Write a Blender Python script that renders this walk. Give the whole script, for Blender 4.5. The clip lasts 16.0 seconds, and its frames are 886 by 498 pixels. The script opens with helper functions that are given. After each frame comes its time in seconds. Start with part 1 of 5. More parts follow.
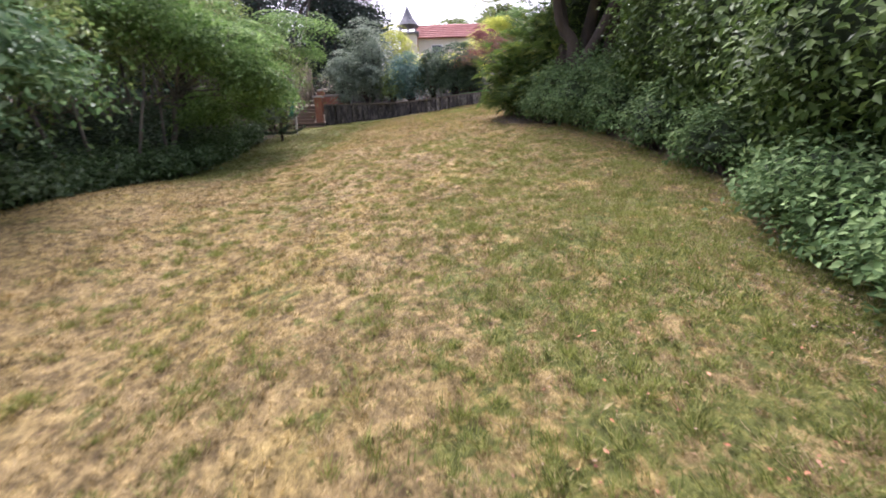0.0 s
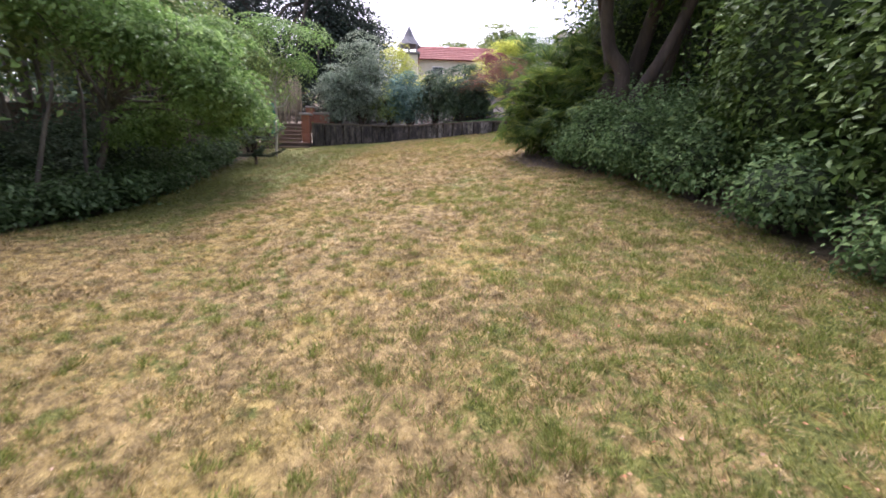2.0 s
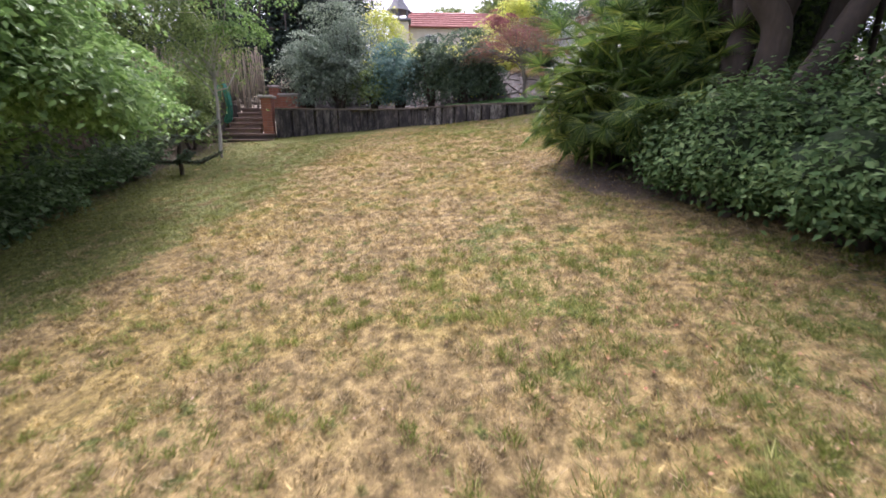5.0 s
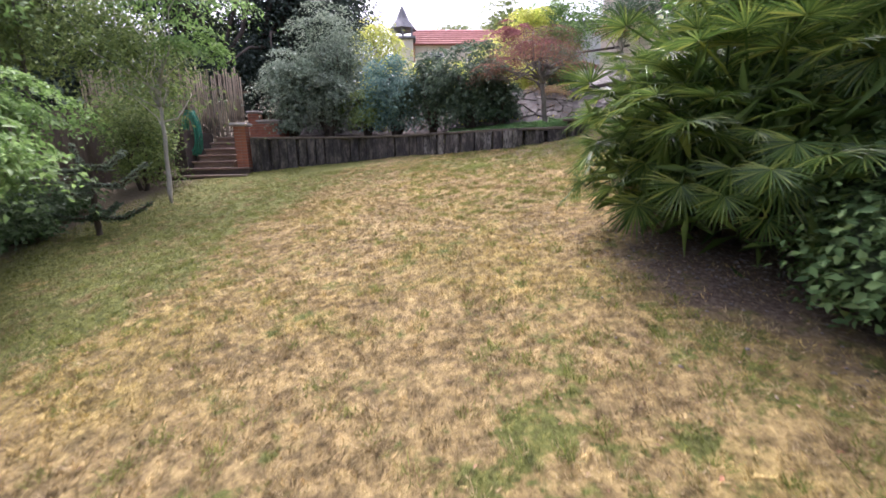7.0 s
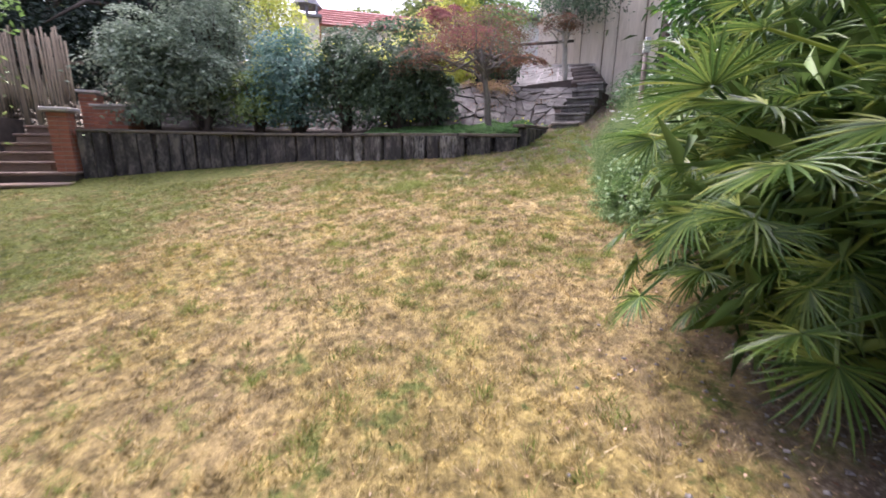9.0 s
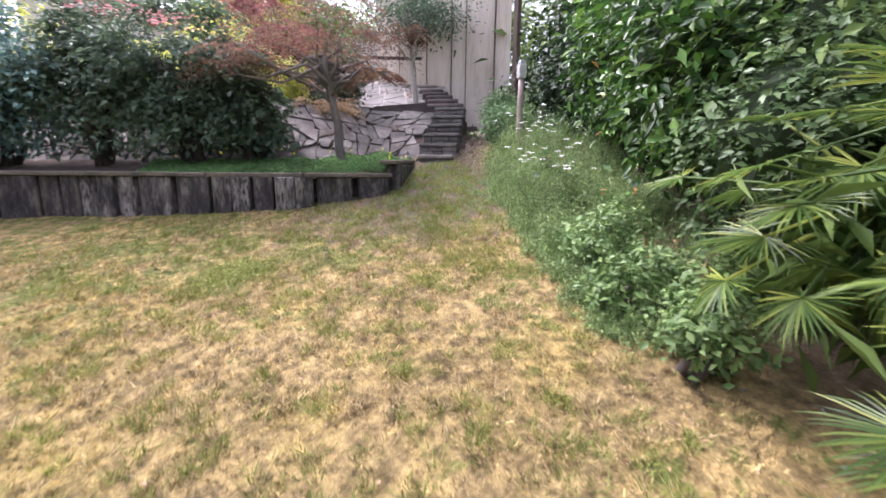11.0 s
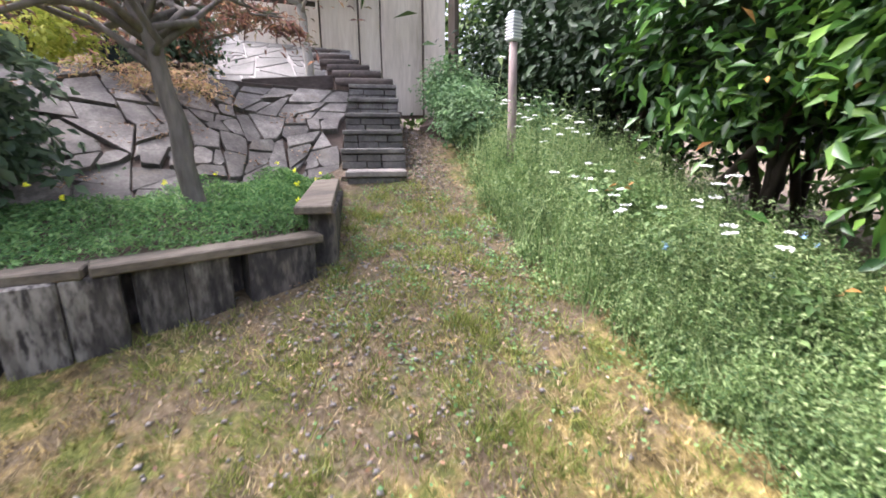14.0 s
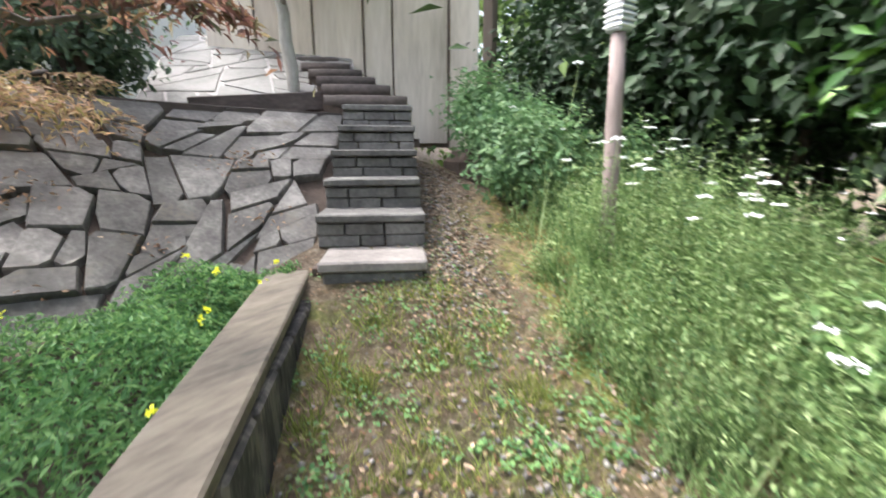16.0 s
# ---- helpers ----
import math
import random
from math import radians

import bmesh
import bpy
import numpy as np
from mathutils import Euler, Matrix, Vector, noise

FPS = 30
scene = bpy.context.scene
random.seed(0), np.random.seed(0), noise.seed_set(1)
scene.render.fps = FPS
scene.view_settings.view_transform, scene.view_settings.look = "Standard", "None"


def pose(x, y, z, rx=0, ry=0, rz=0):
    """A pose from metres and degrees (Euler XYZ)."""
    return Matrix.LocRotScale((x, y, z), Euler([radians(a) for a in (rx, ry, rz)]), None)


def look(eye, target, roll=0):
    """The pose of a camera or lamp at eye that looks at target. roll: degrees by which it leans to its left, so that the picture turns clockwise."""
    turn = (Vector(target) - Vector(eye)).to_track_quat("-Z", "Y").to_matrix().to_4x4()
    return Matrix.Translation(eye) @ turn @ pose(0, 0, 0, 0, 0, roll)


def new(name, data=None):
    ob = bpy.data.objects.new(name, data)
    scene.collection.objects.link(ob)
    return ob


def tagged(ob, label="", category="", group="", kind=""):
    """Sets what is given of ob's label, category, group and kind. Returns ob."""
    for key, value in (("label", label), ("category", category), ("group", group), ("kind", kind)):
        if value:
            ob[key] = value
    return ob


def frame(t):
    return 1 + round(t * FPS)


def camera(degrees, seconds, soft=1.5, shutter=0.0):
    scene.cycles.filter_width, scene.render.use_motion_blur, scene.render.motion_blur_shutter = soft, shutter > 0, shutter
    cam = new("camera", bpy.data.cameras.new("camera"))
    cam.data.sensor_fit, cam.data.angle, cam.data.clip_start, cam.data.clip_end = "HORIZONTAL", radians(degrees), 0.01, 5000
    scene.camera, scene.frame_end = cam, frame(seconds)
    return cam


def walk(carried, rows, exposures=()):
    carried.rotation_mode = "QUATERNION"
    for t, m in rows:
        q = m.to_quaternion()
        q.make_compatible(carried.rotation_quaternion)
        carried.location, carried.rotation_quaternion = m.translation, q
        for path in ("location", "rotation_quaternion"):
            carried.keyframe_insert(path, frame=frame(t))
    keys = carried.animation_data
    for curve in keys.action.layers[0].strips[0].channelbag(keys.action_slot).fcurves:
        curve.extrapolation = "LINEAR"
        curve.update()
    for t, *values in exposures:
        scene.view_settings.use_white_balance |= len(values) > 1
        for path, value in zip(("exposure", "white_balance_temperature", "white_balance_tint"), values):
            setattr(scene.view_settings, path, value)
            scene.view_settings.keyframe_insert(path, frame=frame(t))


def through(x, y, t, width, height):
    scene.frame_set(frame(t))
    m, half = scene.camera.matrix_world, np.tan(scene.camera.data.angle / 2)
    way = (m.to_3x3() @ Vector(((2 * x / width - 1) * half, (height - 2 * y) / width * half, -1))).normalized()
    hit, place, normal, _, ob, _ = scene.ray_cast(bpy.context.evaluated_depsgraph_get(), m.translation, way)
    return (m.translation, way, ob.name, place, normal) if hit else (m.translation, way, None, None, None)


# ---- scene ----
cam = camera(93.1, 16.0, 1.7, 0.3)
PATH = [
    (0.0, 0.000, 0.000, 1.450, -3.06, -13.64, 2.52),
    (0.5, -0.010, 0.581, 1.507, -7.48, -12.62, 5.04),
    (1.0, -0.052, 1.120, 1.591, -5.42, -12.19, 1.98),
    (1.5, -0.073, 1.709, 1.720, -1.57, -11.19, 0.54),
    (2.0, -0.174, 2.224, 1.869, -4.08, -11.04, -0.86),
    (2.5, -0.212, 2.669, 1.932, -7.11, -12.71, -0.18),
    (3.0, -0.188, 3.172, 2.034, -3.48, -13.52, 1.35),
    (3.2, -0.195, 3.382, 2.055, -2.33, -13.07, 0.84),
    (5.3, -0.040, 5.826, 2.501, -5.32, -14.46, -0.39),
    (5.5, 0.000, 6.025, 2.519, -4.88, -13.34, -1.12),
    (6.0, 0.110, 6.581, 2.678, -2.14, -12.27, -0.80),
    (6.5, 0.158, 7.135, 2.768, -1.78, -12.79, -0.14),
    (7.0, 0.227, 7.683, 2.851, -3.63, -12.31, 0.99),
    (7.5, 0.263, 8.251, 2.978, -1.49, -11.23, 0.35),
    (8.0, 0.226, 8.821, 3.076, -10.63, -13.97, 0.02),
    (8.5, 0.239, 9.368, 3.115, -13.44, -14.77, -0.97),
    (9.0, 0.241, 9.898, 3.181, -15.35, -13.44, -0.77),
    (9.5, 0.253, 10.437, 3.293, -27.18, -14.77, -0.65),
    (10.0, 0.391, 11.024, 3.378, -32.31, -13.49, -0.49),
    (10.2, 0.427, 11.253, 3.394, -33.19, -12.70, -0.86),
    (12.3, 0.945, 13.366, 3.705, -50.38, -11.39, 1.41),
    (12.5, 1.047, 13.536, 3.712, -50.96, -12.38, 0.71),
    (13.0, 1.310, 13.958, 3.796, -49.44, -11.54, -0.74),
    (13.5, 1.527, 14.403, 3.910, -52.26, -12.88, 0.17),
    (14.0, 1.839, 14.744, 3.941, -56.96, -14.20, 0.11),
    (14.5, 2.171, 15.070, 3.994, -57.16, -12.19, -0.08),
    (15.0, 2.455, 15.387, 4.076, -62.35, -13.83, 1.09),
    (15.5, 2.822, 15.595, 4.098, -63.75, -14.86, 1.12),
    (16.0, 3.215, 15.839, 4.207, -54.80, -12.50, -0.00),
]
walk(cam, [(t, pose(x, y, z, 90 + pitch, roll, yaw)) for t, x, y, z, yaw, pitch, roll in PATH],
     [(0, 1.55, 5950, 30), (8, 1.68, 5900, 30), (10.2, 1.87, 5900, 30), (12.5, 2.06, 5900, 30), (14.5, 2.22, 5980, 18), (16, 2.26, 6050, 11)])

# ---- light ----
SUN_EL, SUN_AZ = radians(58), radians(-12)
world = bpy.data.worlds.new("world")
scene.world = world
world.use_nodes = True
wn = world.node_tree.nodes
sky = wn.new("ShaderNodeTexSky")
sky.sky_type, sky.sun_disc = "NISHITA", False
sky.sun_elevation, sky.sun_rotation = SUN_EL, SUN_AZ
sky.air_density, sky.dust_density, sky.ozone_density = 1.0, 6.0, 0.6
wn["Background"].inputs["Strength"].default_value = 0.15
hs = wn.new("ShaderNodeHueSaturation")
hs.inputs["Saturation"].default_value = 0.45
world.node_tree.links.new(sky.outputs[0], hs.inputs["Color"])
world.node_tree.links.new(hs.outputs[0], wn["Background"].inputs["Color"])
sun = new("sun", bpy.data.lights.new("sun", "SUN"))
sun.data.energy, sun.data.angle, sun.data.color = 1.0, radians(20), (1.0, 0.95, 0.87)
sun.matrix_world = look((40 * math.sin(SUN_AZ) * math.cos(SUN_EL), 40 * math.cos(SUN_AZ) * math.cos(SUN_EL), 40 * math.sin(SUN_EL)), (0, 0, 0))

# ---- ground shape ----
C = (1.6815, 0.5172, 0.7454, 0.0396, 0.1109, -0.0483, 0.00973, 0.1728)


def sstep(a, b, v):
    u = np.clip((v - a) / (b - a), 0, 1)
    return u * u * (3 - 2 * u)


def height(x, y):
    """Height of the ground, for numbers or arrays."""
    x, y = np.asarray(x, float), np.asarray(y, float)
    xc, yc = np.clip(x, -6, 6), np.clip(y, -3, 19.5)
    u, v = xc / 5, (yc - 10) / 5
    z = C[0] + C[1] * u + C[2] * v + C[3] * u * u + C[4] * u * v + C[5] * v * v + C[6] * v**3 + C[7] * u * u * v
    z = z + 0.05 * np.tanh((x - xc) / 3) + 0.1 * np.tanh((y - yc) / 5)
    z = z + 7.0 * sstep(27, 50, y)
    far = sstep(6, 12, np.abs(x)) * (1 - sstep(20, 30, y))
    z = z + 0.6 * sstep(-1.8, -4.6, x) * sstep(9.8, 4.2, y)
    z = z * (1 - 0.35 * far) + 0.02 * np.sin(x * 2.1 + 1) * np.sin(y * 1.7)
    return z


def gz(x, y):
    return float(height(x, y))


# ---- materials ----
class Nodes:
    def __init__(self, name):
        self.m = bpy.data.materials.new(name)
        self.m.use_nodes = True
        self.t = self.m.node_tree
        self.p = self.t.nodes["Principled BSDF"]

    def add(self, kind, **inputs):
        n = self.t.nodes.new(kind)
        for k, v in inputs.items():
            self.put(n.inputs[k.replace("_", " ")], v)
        return n

    def put(self, socket, v):
        if isinstance(v, bpy.types.NodeSocket):
            self.t.links.new(v, socket)
        else:
            socket.default_value = v

    def math(self, op, a, b=0.0, clamp=False):
        n = self.t.nodes.new("ShaderNodeMath")
        n.operation, n.use_clamp = op, clamp
        self.put(n.inputs[0], a)
        self.put(n.inputs[1], b)
        return n.outputs[0]

    def mix(self, f, a, b, blend="MIX"):
        n = self.t.nodes.new("ShaderNodeMix")
        n.data_type, n.blend_type = "RGBA", blend
        self.put(n.inputs[0], f)
        self.put(n.inputs[6], a if not isinstance(a, tuple) else (*a, 1))
        self.put(n.inputs[7], b if not isinstance(b, tuple) else (*b, 1))
        return n.outputs[2]

    def noise(self, scale, where=None, detail=3.0, rough=0.6):
        n = self.add("ShaderNodeTexNoise", Scale=scale, Detail=detail, Roughness=rough)
        if where is not None:
            self.t.links.new(where, n.inputs["Vector"])
        return n.outputs["Fac"]

    def ramp(self, f, *stops):
        n = self.t.nodes.new("ShaderNodeValToRGB")
        self.put(n.inputs[0], f)
        e = n.color_ramp.elements
        while len(e) < len(stops):
            e.new(0.5)
        for q, (at, col) in zip(e, stops):
            q.position = at
            q.color = (*col, 1) if isinstance(col, tuple) else (col, col, col, 1)
        return n.outputs[0]

    def window(self, v, a, b):
        n = self.t.nodes.new("ShaderNodeMapRange")
        n.interpolation_type = "SMOOTHSTEP"
        for i, w in enumerate((v, a, b, 0.0, 1.0)):
            self.put(n.inputs[i], w)
        return n.outputs[0]

    def bump(self, h, strength=0.4, distance=0.01):
        n = self.add("ShaderNodeBump", Strength=strength, Distance=distance, Height=h)
        self.t.links.new(n.outputs[0], self.p.inputs["Normal"])


def surface(name, stops, scale=8.0, fine=60.0, rough=0.8, bump=0.4, stretch=(1, 1, 1), spread=0.25, metal=0.0, stain=None):
    """Two scales of noise, object by object and island by island variation, relief."""
    n = Nodes(name)
    tc = n.add("ShaderNodeTexCoord").outputs["Object"]
    mp = n.add("ShaderNodeMapping", Vector=tc)
    mp.inputs["Scale"].default_value = stretch
    w = mp.outputs[0]
    a, b = n.noise(scale, w), n.noise(fine, w, 4)
    f = n.math("ADD", n.math("MULTIPLY", a, 0.65), n.math("MULTIPLY", b, 0.35))
    col = n.ramp(f, *stops)
    info = n.add("ShaderNodeObjectInfo").outputs["Random"]
    geo = n.add("ShaderNodeNewGeometry").outputs["Random Per Island"]
    k = n.math("ADD", n.math("MULTIPLY", n.math("ADD", info, geo), spread), 1 - spread)
    c2 = n.add("ShaderNodeCombineColor", Red=k, Green=k, Blue=k).outputs[0]
    col = n.mix(1.0, col, c2, "MULTIPLY")
    if stain:
        s = n.window(n.noise(3.1, w, 5), 0.52, 0.68)
        s = n.math("MULTIPLY", s, n.window(b, 0.38, 0.6))
        col = n.mix(n.math("MULTIPLY", s, 0.75), col, stain)
    n.put(n.p.inputs["Base Color"], col)
    n.put(n.p.inputs["Roughness"], rough)
    n.put(n.p.inputs["Metallic"], metal)
    n.bump(f, bump, 0.012)
    return n.m


def leaf_mat(name, *cols, rough=0.5, through=0.35, gloss=0.3):
    n = Nodes(name)
    g = n.add("ShaderNodeNewGeometry")
    r = g.outputs["Random Per Island"]
    step = 1.0 / max(1, len(cols) - 1)
    col = n.ramp(r, *[(i * step, tuple(min(0.9, 1.55 * q) for q in c)) for i, c in enumerate(cols)])
    big = n.noise(1.6, g.outputs["Position"], 2)
    k = n.math("ADD", n.math("MULTIPLY", big, 1.0), 0.5)
    col = n.mix(1.0, col, n.add("ShaderNodeCombineColor", Red=k, Green=k, Blue=k).outputs[0], "MULTIPLY")
    n.put(n.p.inputs["Base Color"], col)
    n.p.inputs["Roughness"].default_value = rough
    n.p.inputs["Specular IOR Level"].default_value = gloss
    tr = n.add("ShaderNodeBsdfTranslucent", Color=col)
    mx = n.add("ShaderNodeMixShader", Fac=through)
    n.t.links.new(n.p.outputs[0], mx.inputs[1])
    n.t.links.new(tr.outputs[0], mx.inputs[2])
    n.t.links.new(mx.outputs[0], n.t.nodes["Material Output"].inputs["Surface"])
    return n.m


def lawn_mat(name, blades):
    """Dry straw with green patches, brown soil by the palm and on the path."""
    n = Nodes(name)
    g = n.add("ShaderNodeNewGeometry")
    pos = g.outputs["Position"]
    xyz = n.add("ShaderNodeSeparateXYZ", Vector=pos)
    x, y = xyz.outputs[0], xyz.outputs[1]
    big, mid, small = n.noise(0.55, pos, 2), n.noise(3.2, pos, 4, 0.65), n.noise(17.0, pos, 3)
    tone = n.math("ADD", n.math("MULTIPLY", n.noise(13.0, pos, 3, 0.6), 0.75), n.math("MULTIPLY", n.noise(2.2, pos, 3), 0.25))
    straw = n.ramp(tone, (0.35, (0.15, 0.11, 0.05)), (0.46, (0.3, 0.225, 0.098)), (0.55, (0.47, 0.35, 0.15)), (0.65, (0.62, 0.47, 0.205)))
    straw = n.mix(n.math("MULTIPLY", n.window(n.noise(0.8, pos, 3), 0.45, 0.65), 0.4), straw, n.mix(1.0, straw, (0.95, 1.0, 0.55), "MULTIPLY"))
    green = n.ramp(small, (0.3, (0.085, 0.1, 0.026)), (0.5, (0.175, 0.195, 0.048)), (0.7, (0.3, 0.3, 0.082)))
    lx = n.math("ADD", n.math("MULTIPLY", x, -1.0), n.math("MULTIPLY", n.math("SUBTRACT", y, 11.0), 0.16))
    left = n.window(n.math("ADD", lx, n.math("MULTIPLY", n.math("SUBTRACT", big, 0.5), 1.6)), 2.0, 2.8)
    left = n.math("MULTIPLY", left, n.window(y, 6.0, 8.5))
    near = n.math("MULTIPLY", n.window(x, -0.6, 1.0), n.window(y, 6.5, 3.0))
    deep = n.math("MULTIPLY", n.window(x, 1.6, 4.2), n.window(y, 13.6, 16.0))
    back = n.window(n.math("ADD", y, n.math("MULTIPLY", n.math("SUBTRACT", big, 0.5), 4.0)), 15.0, 16.8)
    side = n.math("MULTIPLY", n.window(n.math("ADD", x, n.math("MULTIPLY", n.math("SUBTRACT", big, 0.5), 2.5)), -0.1, 1.3), n.window(y, 11.5, 9.5))
    near = n.math("MAXIMUM", near, n.math("MULTIPLY", side, 0.42))
    where = n.math("MAXIMUM", n.math("MAXIMUM", n.math("MULTIPLY", left, 1.1), n.math("MULTIPLY", near, 0.72)), n.math("MAXIMUM", n.math("MULTIPLY", deep, 0.5), n.math("MULTIPLY", back, 0.45)))
    mask = n.math("ADD", n.math("ADD", n.math("MULTIPLY", mid, 0.6), n.math("ADD", n.math("MULTIPLY", n.noise(9.5, pos, 3), 0.4), n.math("MULTIPLY", n.noise(27.0, pos, 2), 0.22))), n.math("MULTIPLY", where, 0.17))
    mask = n.math("ADD", mask, n.math("MULTIPLY", big, 0.18))
    col = n.mix(n.window(mask, 0.74, 0.84), straw, green)
    dx, dy = n.math("SUBTRACT", x, 2.65), n.math("MULTIPLY", n.math("SUBTRACT", y, 10.6), 0.75)
    d1 = n.math("SQRT", n.math("ADD", n.math("MULTIPLY", dx, dx), n.math("MULTIPLY", dy, dy)))
    ex, ey = n.math("SUBTRACT", x, n.math("ADD", 4.85, n.math("MULTIPLY", n.math("SUBTRACT", y, 17.1), 0.8))), n.math("MULTIPLY", n.math("SUBTRACT", y, 17.1), 0.6)
    d2 = n.math("ADD", n.math("SQRT", n.math("ADD", n.math("MULTIPLY", ex, ex), n.math("MULTIPLY", ey, ey))), 0.0)
    fx = n.math("ADD", n.math("MULTIPLY", n.window(x, 2.6, 3.6), n.window(y, 13.4, 12.4)), n.window(n.math("MULTIPLY", x, -1.0), 4.4, 5.4))
    under = n.window(n.math("SUBTRACT", x, n.math("MULTIPLY", n.math("SUBTRACT", y, 13.2), 0.8)), 3.7, 4.1)
    fx = n.math("ADD", fx, n.math("MULTIPLY", under, n.window(y, 12.5, 13.2)))
    soil = n.ramp(n.noise(30.0, pos, 5, 0.8), (0.3, (0.055, 0.042, 0.032)), (0.52, (0.15, 0.112, 0.08)), (0.66, (0.27, 0.225, 0.18)), (0.76, (0.47, 0.42, 0.36)))
    wob = n.math("MULTIPLY", n.math("SUBTRACT", mid, 0.5), 1.6)
    s = n.math("MAXIMUM", n.window(n.math("ADD", d1, wob), 1.15, 0.5), n.math("MULTIPLY", n.window(n.math("ADD", d2, wob), 1.0, 0.45), 0.85))
    hx, hy = n.math("SUBTRACT", x, 3.5), n.math("SUBTRACT", y, 16.3)
    d3 = n.math("SQRT", n.math("ADD", n.math("MULTIPLY", hx, hx), n.math("MULTIPLY", hy, hy)))
    patch = n.window(n.math("ADD", d3, n.math("MULTIPLY", wob, 2.2)), 1.6, 0.8)
    s = n.math("MAXIMUM", s, n.math("MULTIPLY", patch, 0.75))
    s = n.math("MAXIMUM", s, n.math("MULTIPLY", fx, 0.85), clamp=True)
    s = n.math("MAXIMUM", s, n.math("MULTIPLY", n.math("MULTIPLY", n.window(x, 3.7, 4.0), n.window(y, 17.25, 17.5)), 0.95), clamp=True)
    if blades:
        k = n.math("ADD", n.math("MULTIPLY", g.outputs["Random Per Island"], 1.0), 0.55)
        col = n.mix(1.0, col, n.add("ShaderNodeCombineColor", Red=k, Green=k, Blue=k).outputs[0], "MULTIPLY")
    else:
        thatch = n.math("ADD", n.math("MULTIPLY", n.noise(70.0, pos, 4, 0.8), 1.1), 0.25)
        col = n.mix(1.0, col, n.add("ShaderNodeCombineColor", Red=thatch, Green=thatch, Blue=thatch).outputs[0], "MULTIPLY")
        col = n.mix(s, col, soil)
        n.bump(n.math("ADD", n.noise(40.0, pos, 5, 0.8), n.math("MULTIPLY", mid, 0.5)), 0.9, 0.04)
    n.put(n.p.inputs["Base Color"], col)
    n.p.inputs["Roughness"].default_value = 0.85
    n.p.inputs["Specular IOR Level"].default_value = 0.2
    return n.m


M_LAWN, M_BLADE = lawn_mat("dry_lawn", False), lawn_mat("grass_blade", True)
M_BARK = surface("grey_bark", ((0.3, (0.07, 0.06, 0.05)), (0.55, (0.17, 0.15, 0.13)), (0.75, (0.27, 0.25, 0.21))), 5, 40, 0.9, 0.7, (1, 1, 0.25))
M_DARKBARK = surface("dark_bark", ((0.3, (0.035, 0.027, 0.021)), (0.6, (0.085, 0.065, 0.05)), (0.8, (0.15, 0.115, 0.09))), 4, 30, 0.9, 0.8, (1, 1, 0.25))
M_PALEBARK = surface("pale_bark", ((0.3, (0.24, 0.225, 0.195)), (0.6, (0.46, 0.435, 0.38))), 5, 40, 0.85, 0.4, (1, 1, 0.3))
M_SLEEPER = surface("weathered_sleeper", ((0.36, (0.015, 0.013, 0.013)), (0.5, (0.05, 0.043, 0.04)), (0.6, (0.14, 0.12, 0.1))), 9, 45, 0.85, 1.0, (1, 1, 0.3), 0.35, stain=(0.17, 0.15, 0.13))
M_SLEEPER_PALE = surface("bleached_sleeper", ((0.42, (0.022, 0.018, 0.017)), (0.5, (0.06, 0.052, 0.045)), (0.58, (0.14, 0.125, 0.108)), (0.68, (0.33, 0.3, 0.265))), 8, 40, 0.85, 1.0, (1, 1, 0.28), 0.3, stain=(0.34, 0.315, 0.28))
M_CAP = surface("weathered_cap_board", ((0.36, (0.05, 0.043, 0.033)), (0.5, (0.12, 0.098, 0.072)), (0.66, (0.2, 0.17, 0.128))), 4, 45, 0.8, 0.5, (0.25, 1, 1), 0.15)
M_STONE = surface("grey_rubble_stone", ((0.34, (0.07, 0.064, 0.058)), (0.5, (0.14, 0.128, 0.116)), (0.64, (0.25, 0.232, 0.21))), 5, 45, 0.85, 1.0, (1, 1, 1), 0.45, stain=(0.12, 0.1, 0.075))
M_DARKSTONE = surface("dark_step_stone", ((0.34, (0.05, 0.046, 0.042)), (0.52, (0.125, 0.116, 0.105)), (0.68, (0.22, 0.205, 0.185))), 4, 35, 0.8, 0.7, (1, 1, 1), 0.3)
M_SLAB = surface("pale_step_slab", ((0.3, (0.13, 0.11, 0.1)), (0.6, (0.27, 0.24, 0.215))), 5, 45, 0.85, 0.5)
M_GRIT = surface("gravel_stone", ((0.3, (0.09, 0.08, 0.075)), (0.55, (0.2, 0.18, 0.165)), (0.72, (0.4, 0.37, 0.34))), 9, 60, 0.85, 0.5, spread=0.4)
M_PALESTONE = surface("pale_paving_stone", ((0.3, (0.13, 0.122, 0.112)), (0.6, (0.25, 0.238, 0.22))), 3, 25, 0.85, 0.5, spread=0.12)
M_SOIL = surface("brown_soil", ((0.3, (0.035, 0.025, 0.018)), (0.55, (0.085, 0.06, 0.045)), (0.75, (0.17, 0.12, 0.09))), 9, 60, 0.95, 1.0)
M_BRICK = surface("red_brick", ((0.3, (0.22, 0.075, 0.045)), (0.6, (0.38, 0.15, 0.09))), 9, 50, 0.85, 0.5, spread=0.25)
M_MORTAR = surface("mortar", ((0.3, (0.2, 0.18, 0.16)), (0.7, (0.33, 0.3, 0.27))), 9, 60, 0.9, 0.5)
M_COPING = surface("concrete_coping", ((0.3, (0.3, 0.27, 0.25)), (0.7, (0.52, 0.48, 0.45))), 6, 50, 0.85, 0.3)
M_WOODSTEP = surface("brown_timber_tread", ((0.3, (0.11, 0.075, 0.055)), (0.6, (0.24, 0.17, 0.13)), (0.8, (0.36, 0.28, 0.22))), 5, 40, 0.8, 0.5, (0.3, 1, 1))
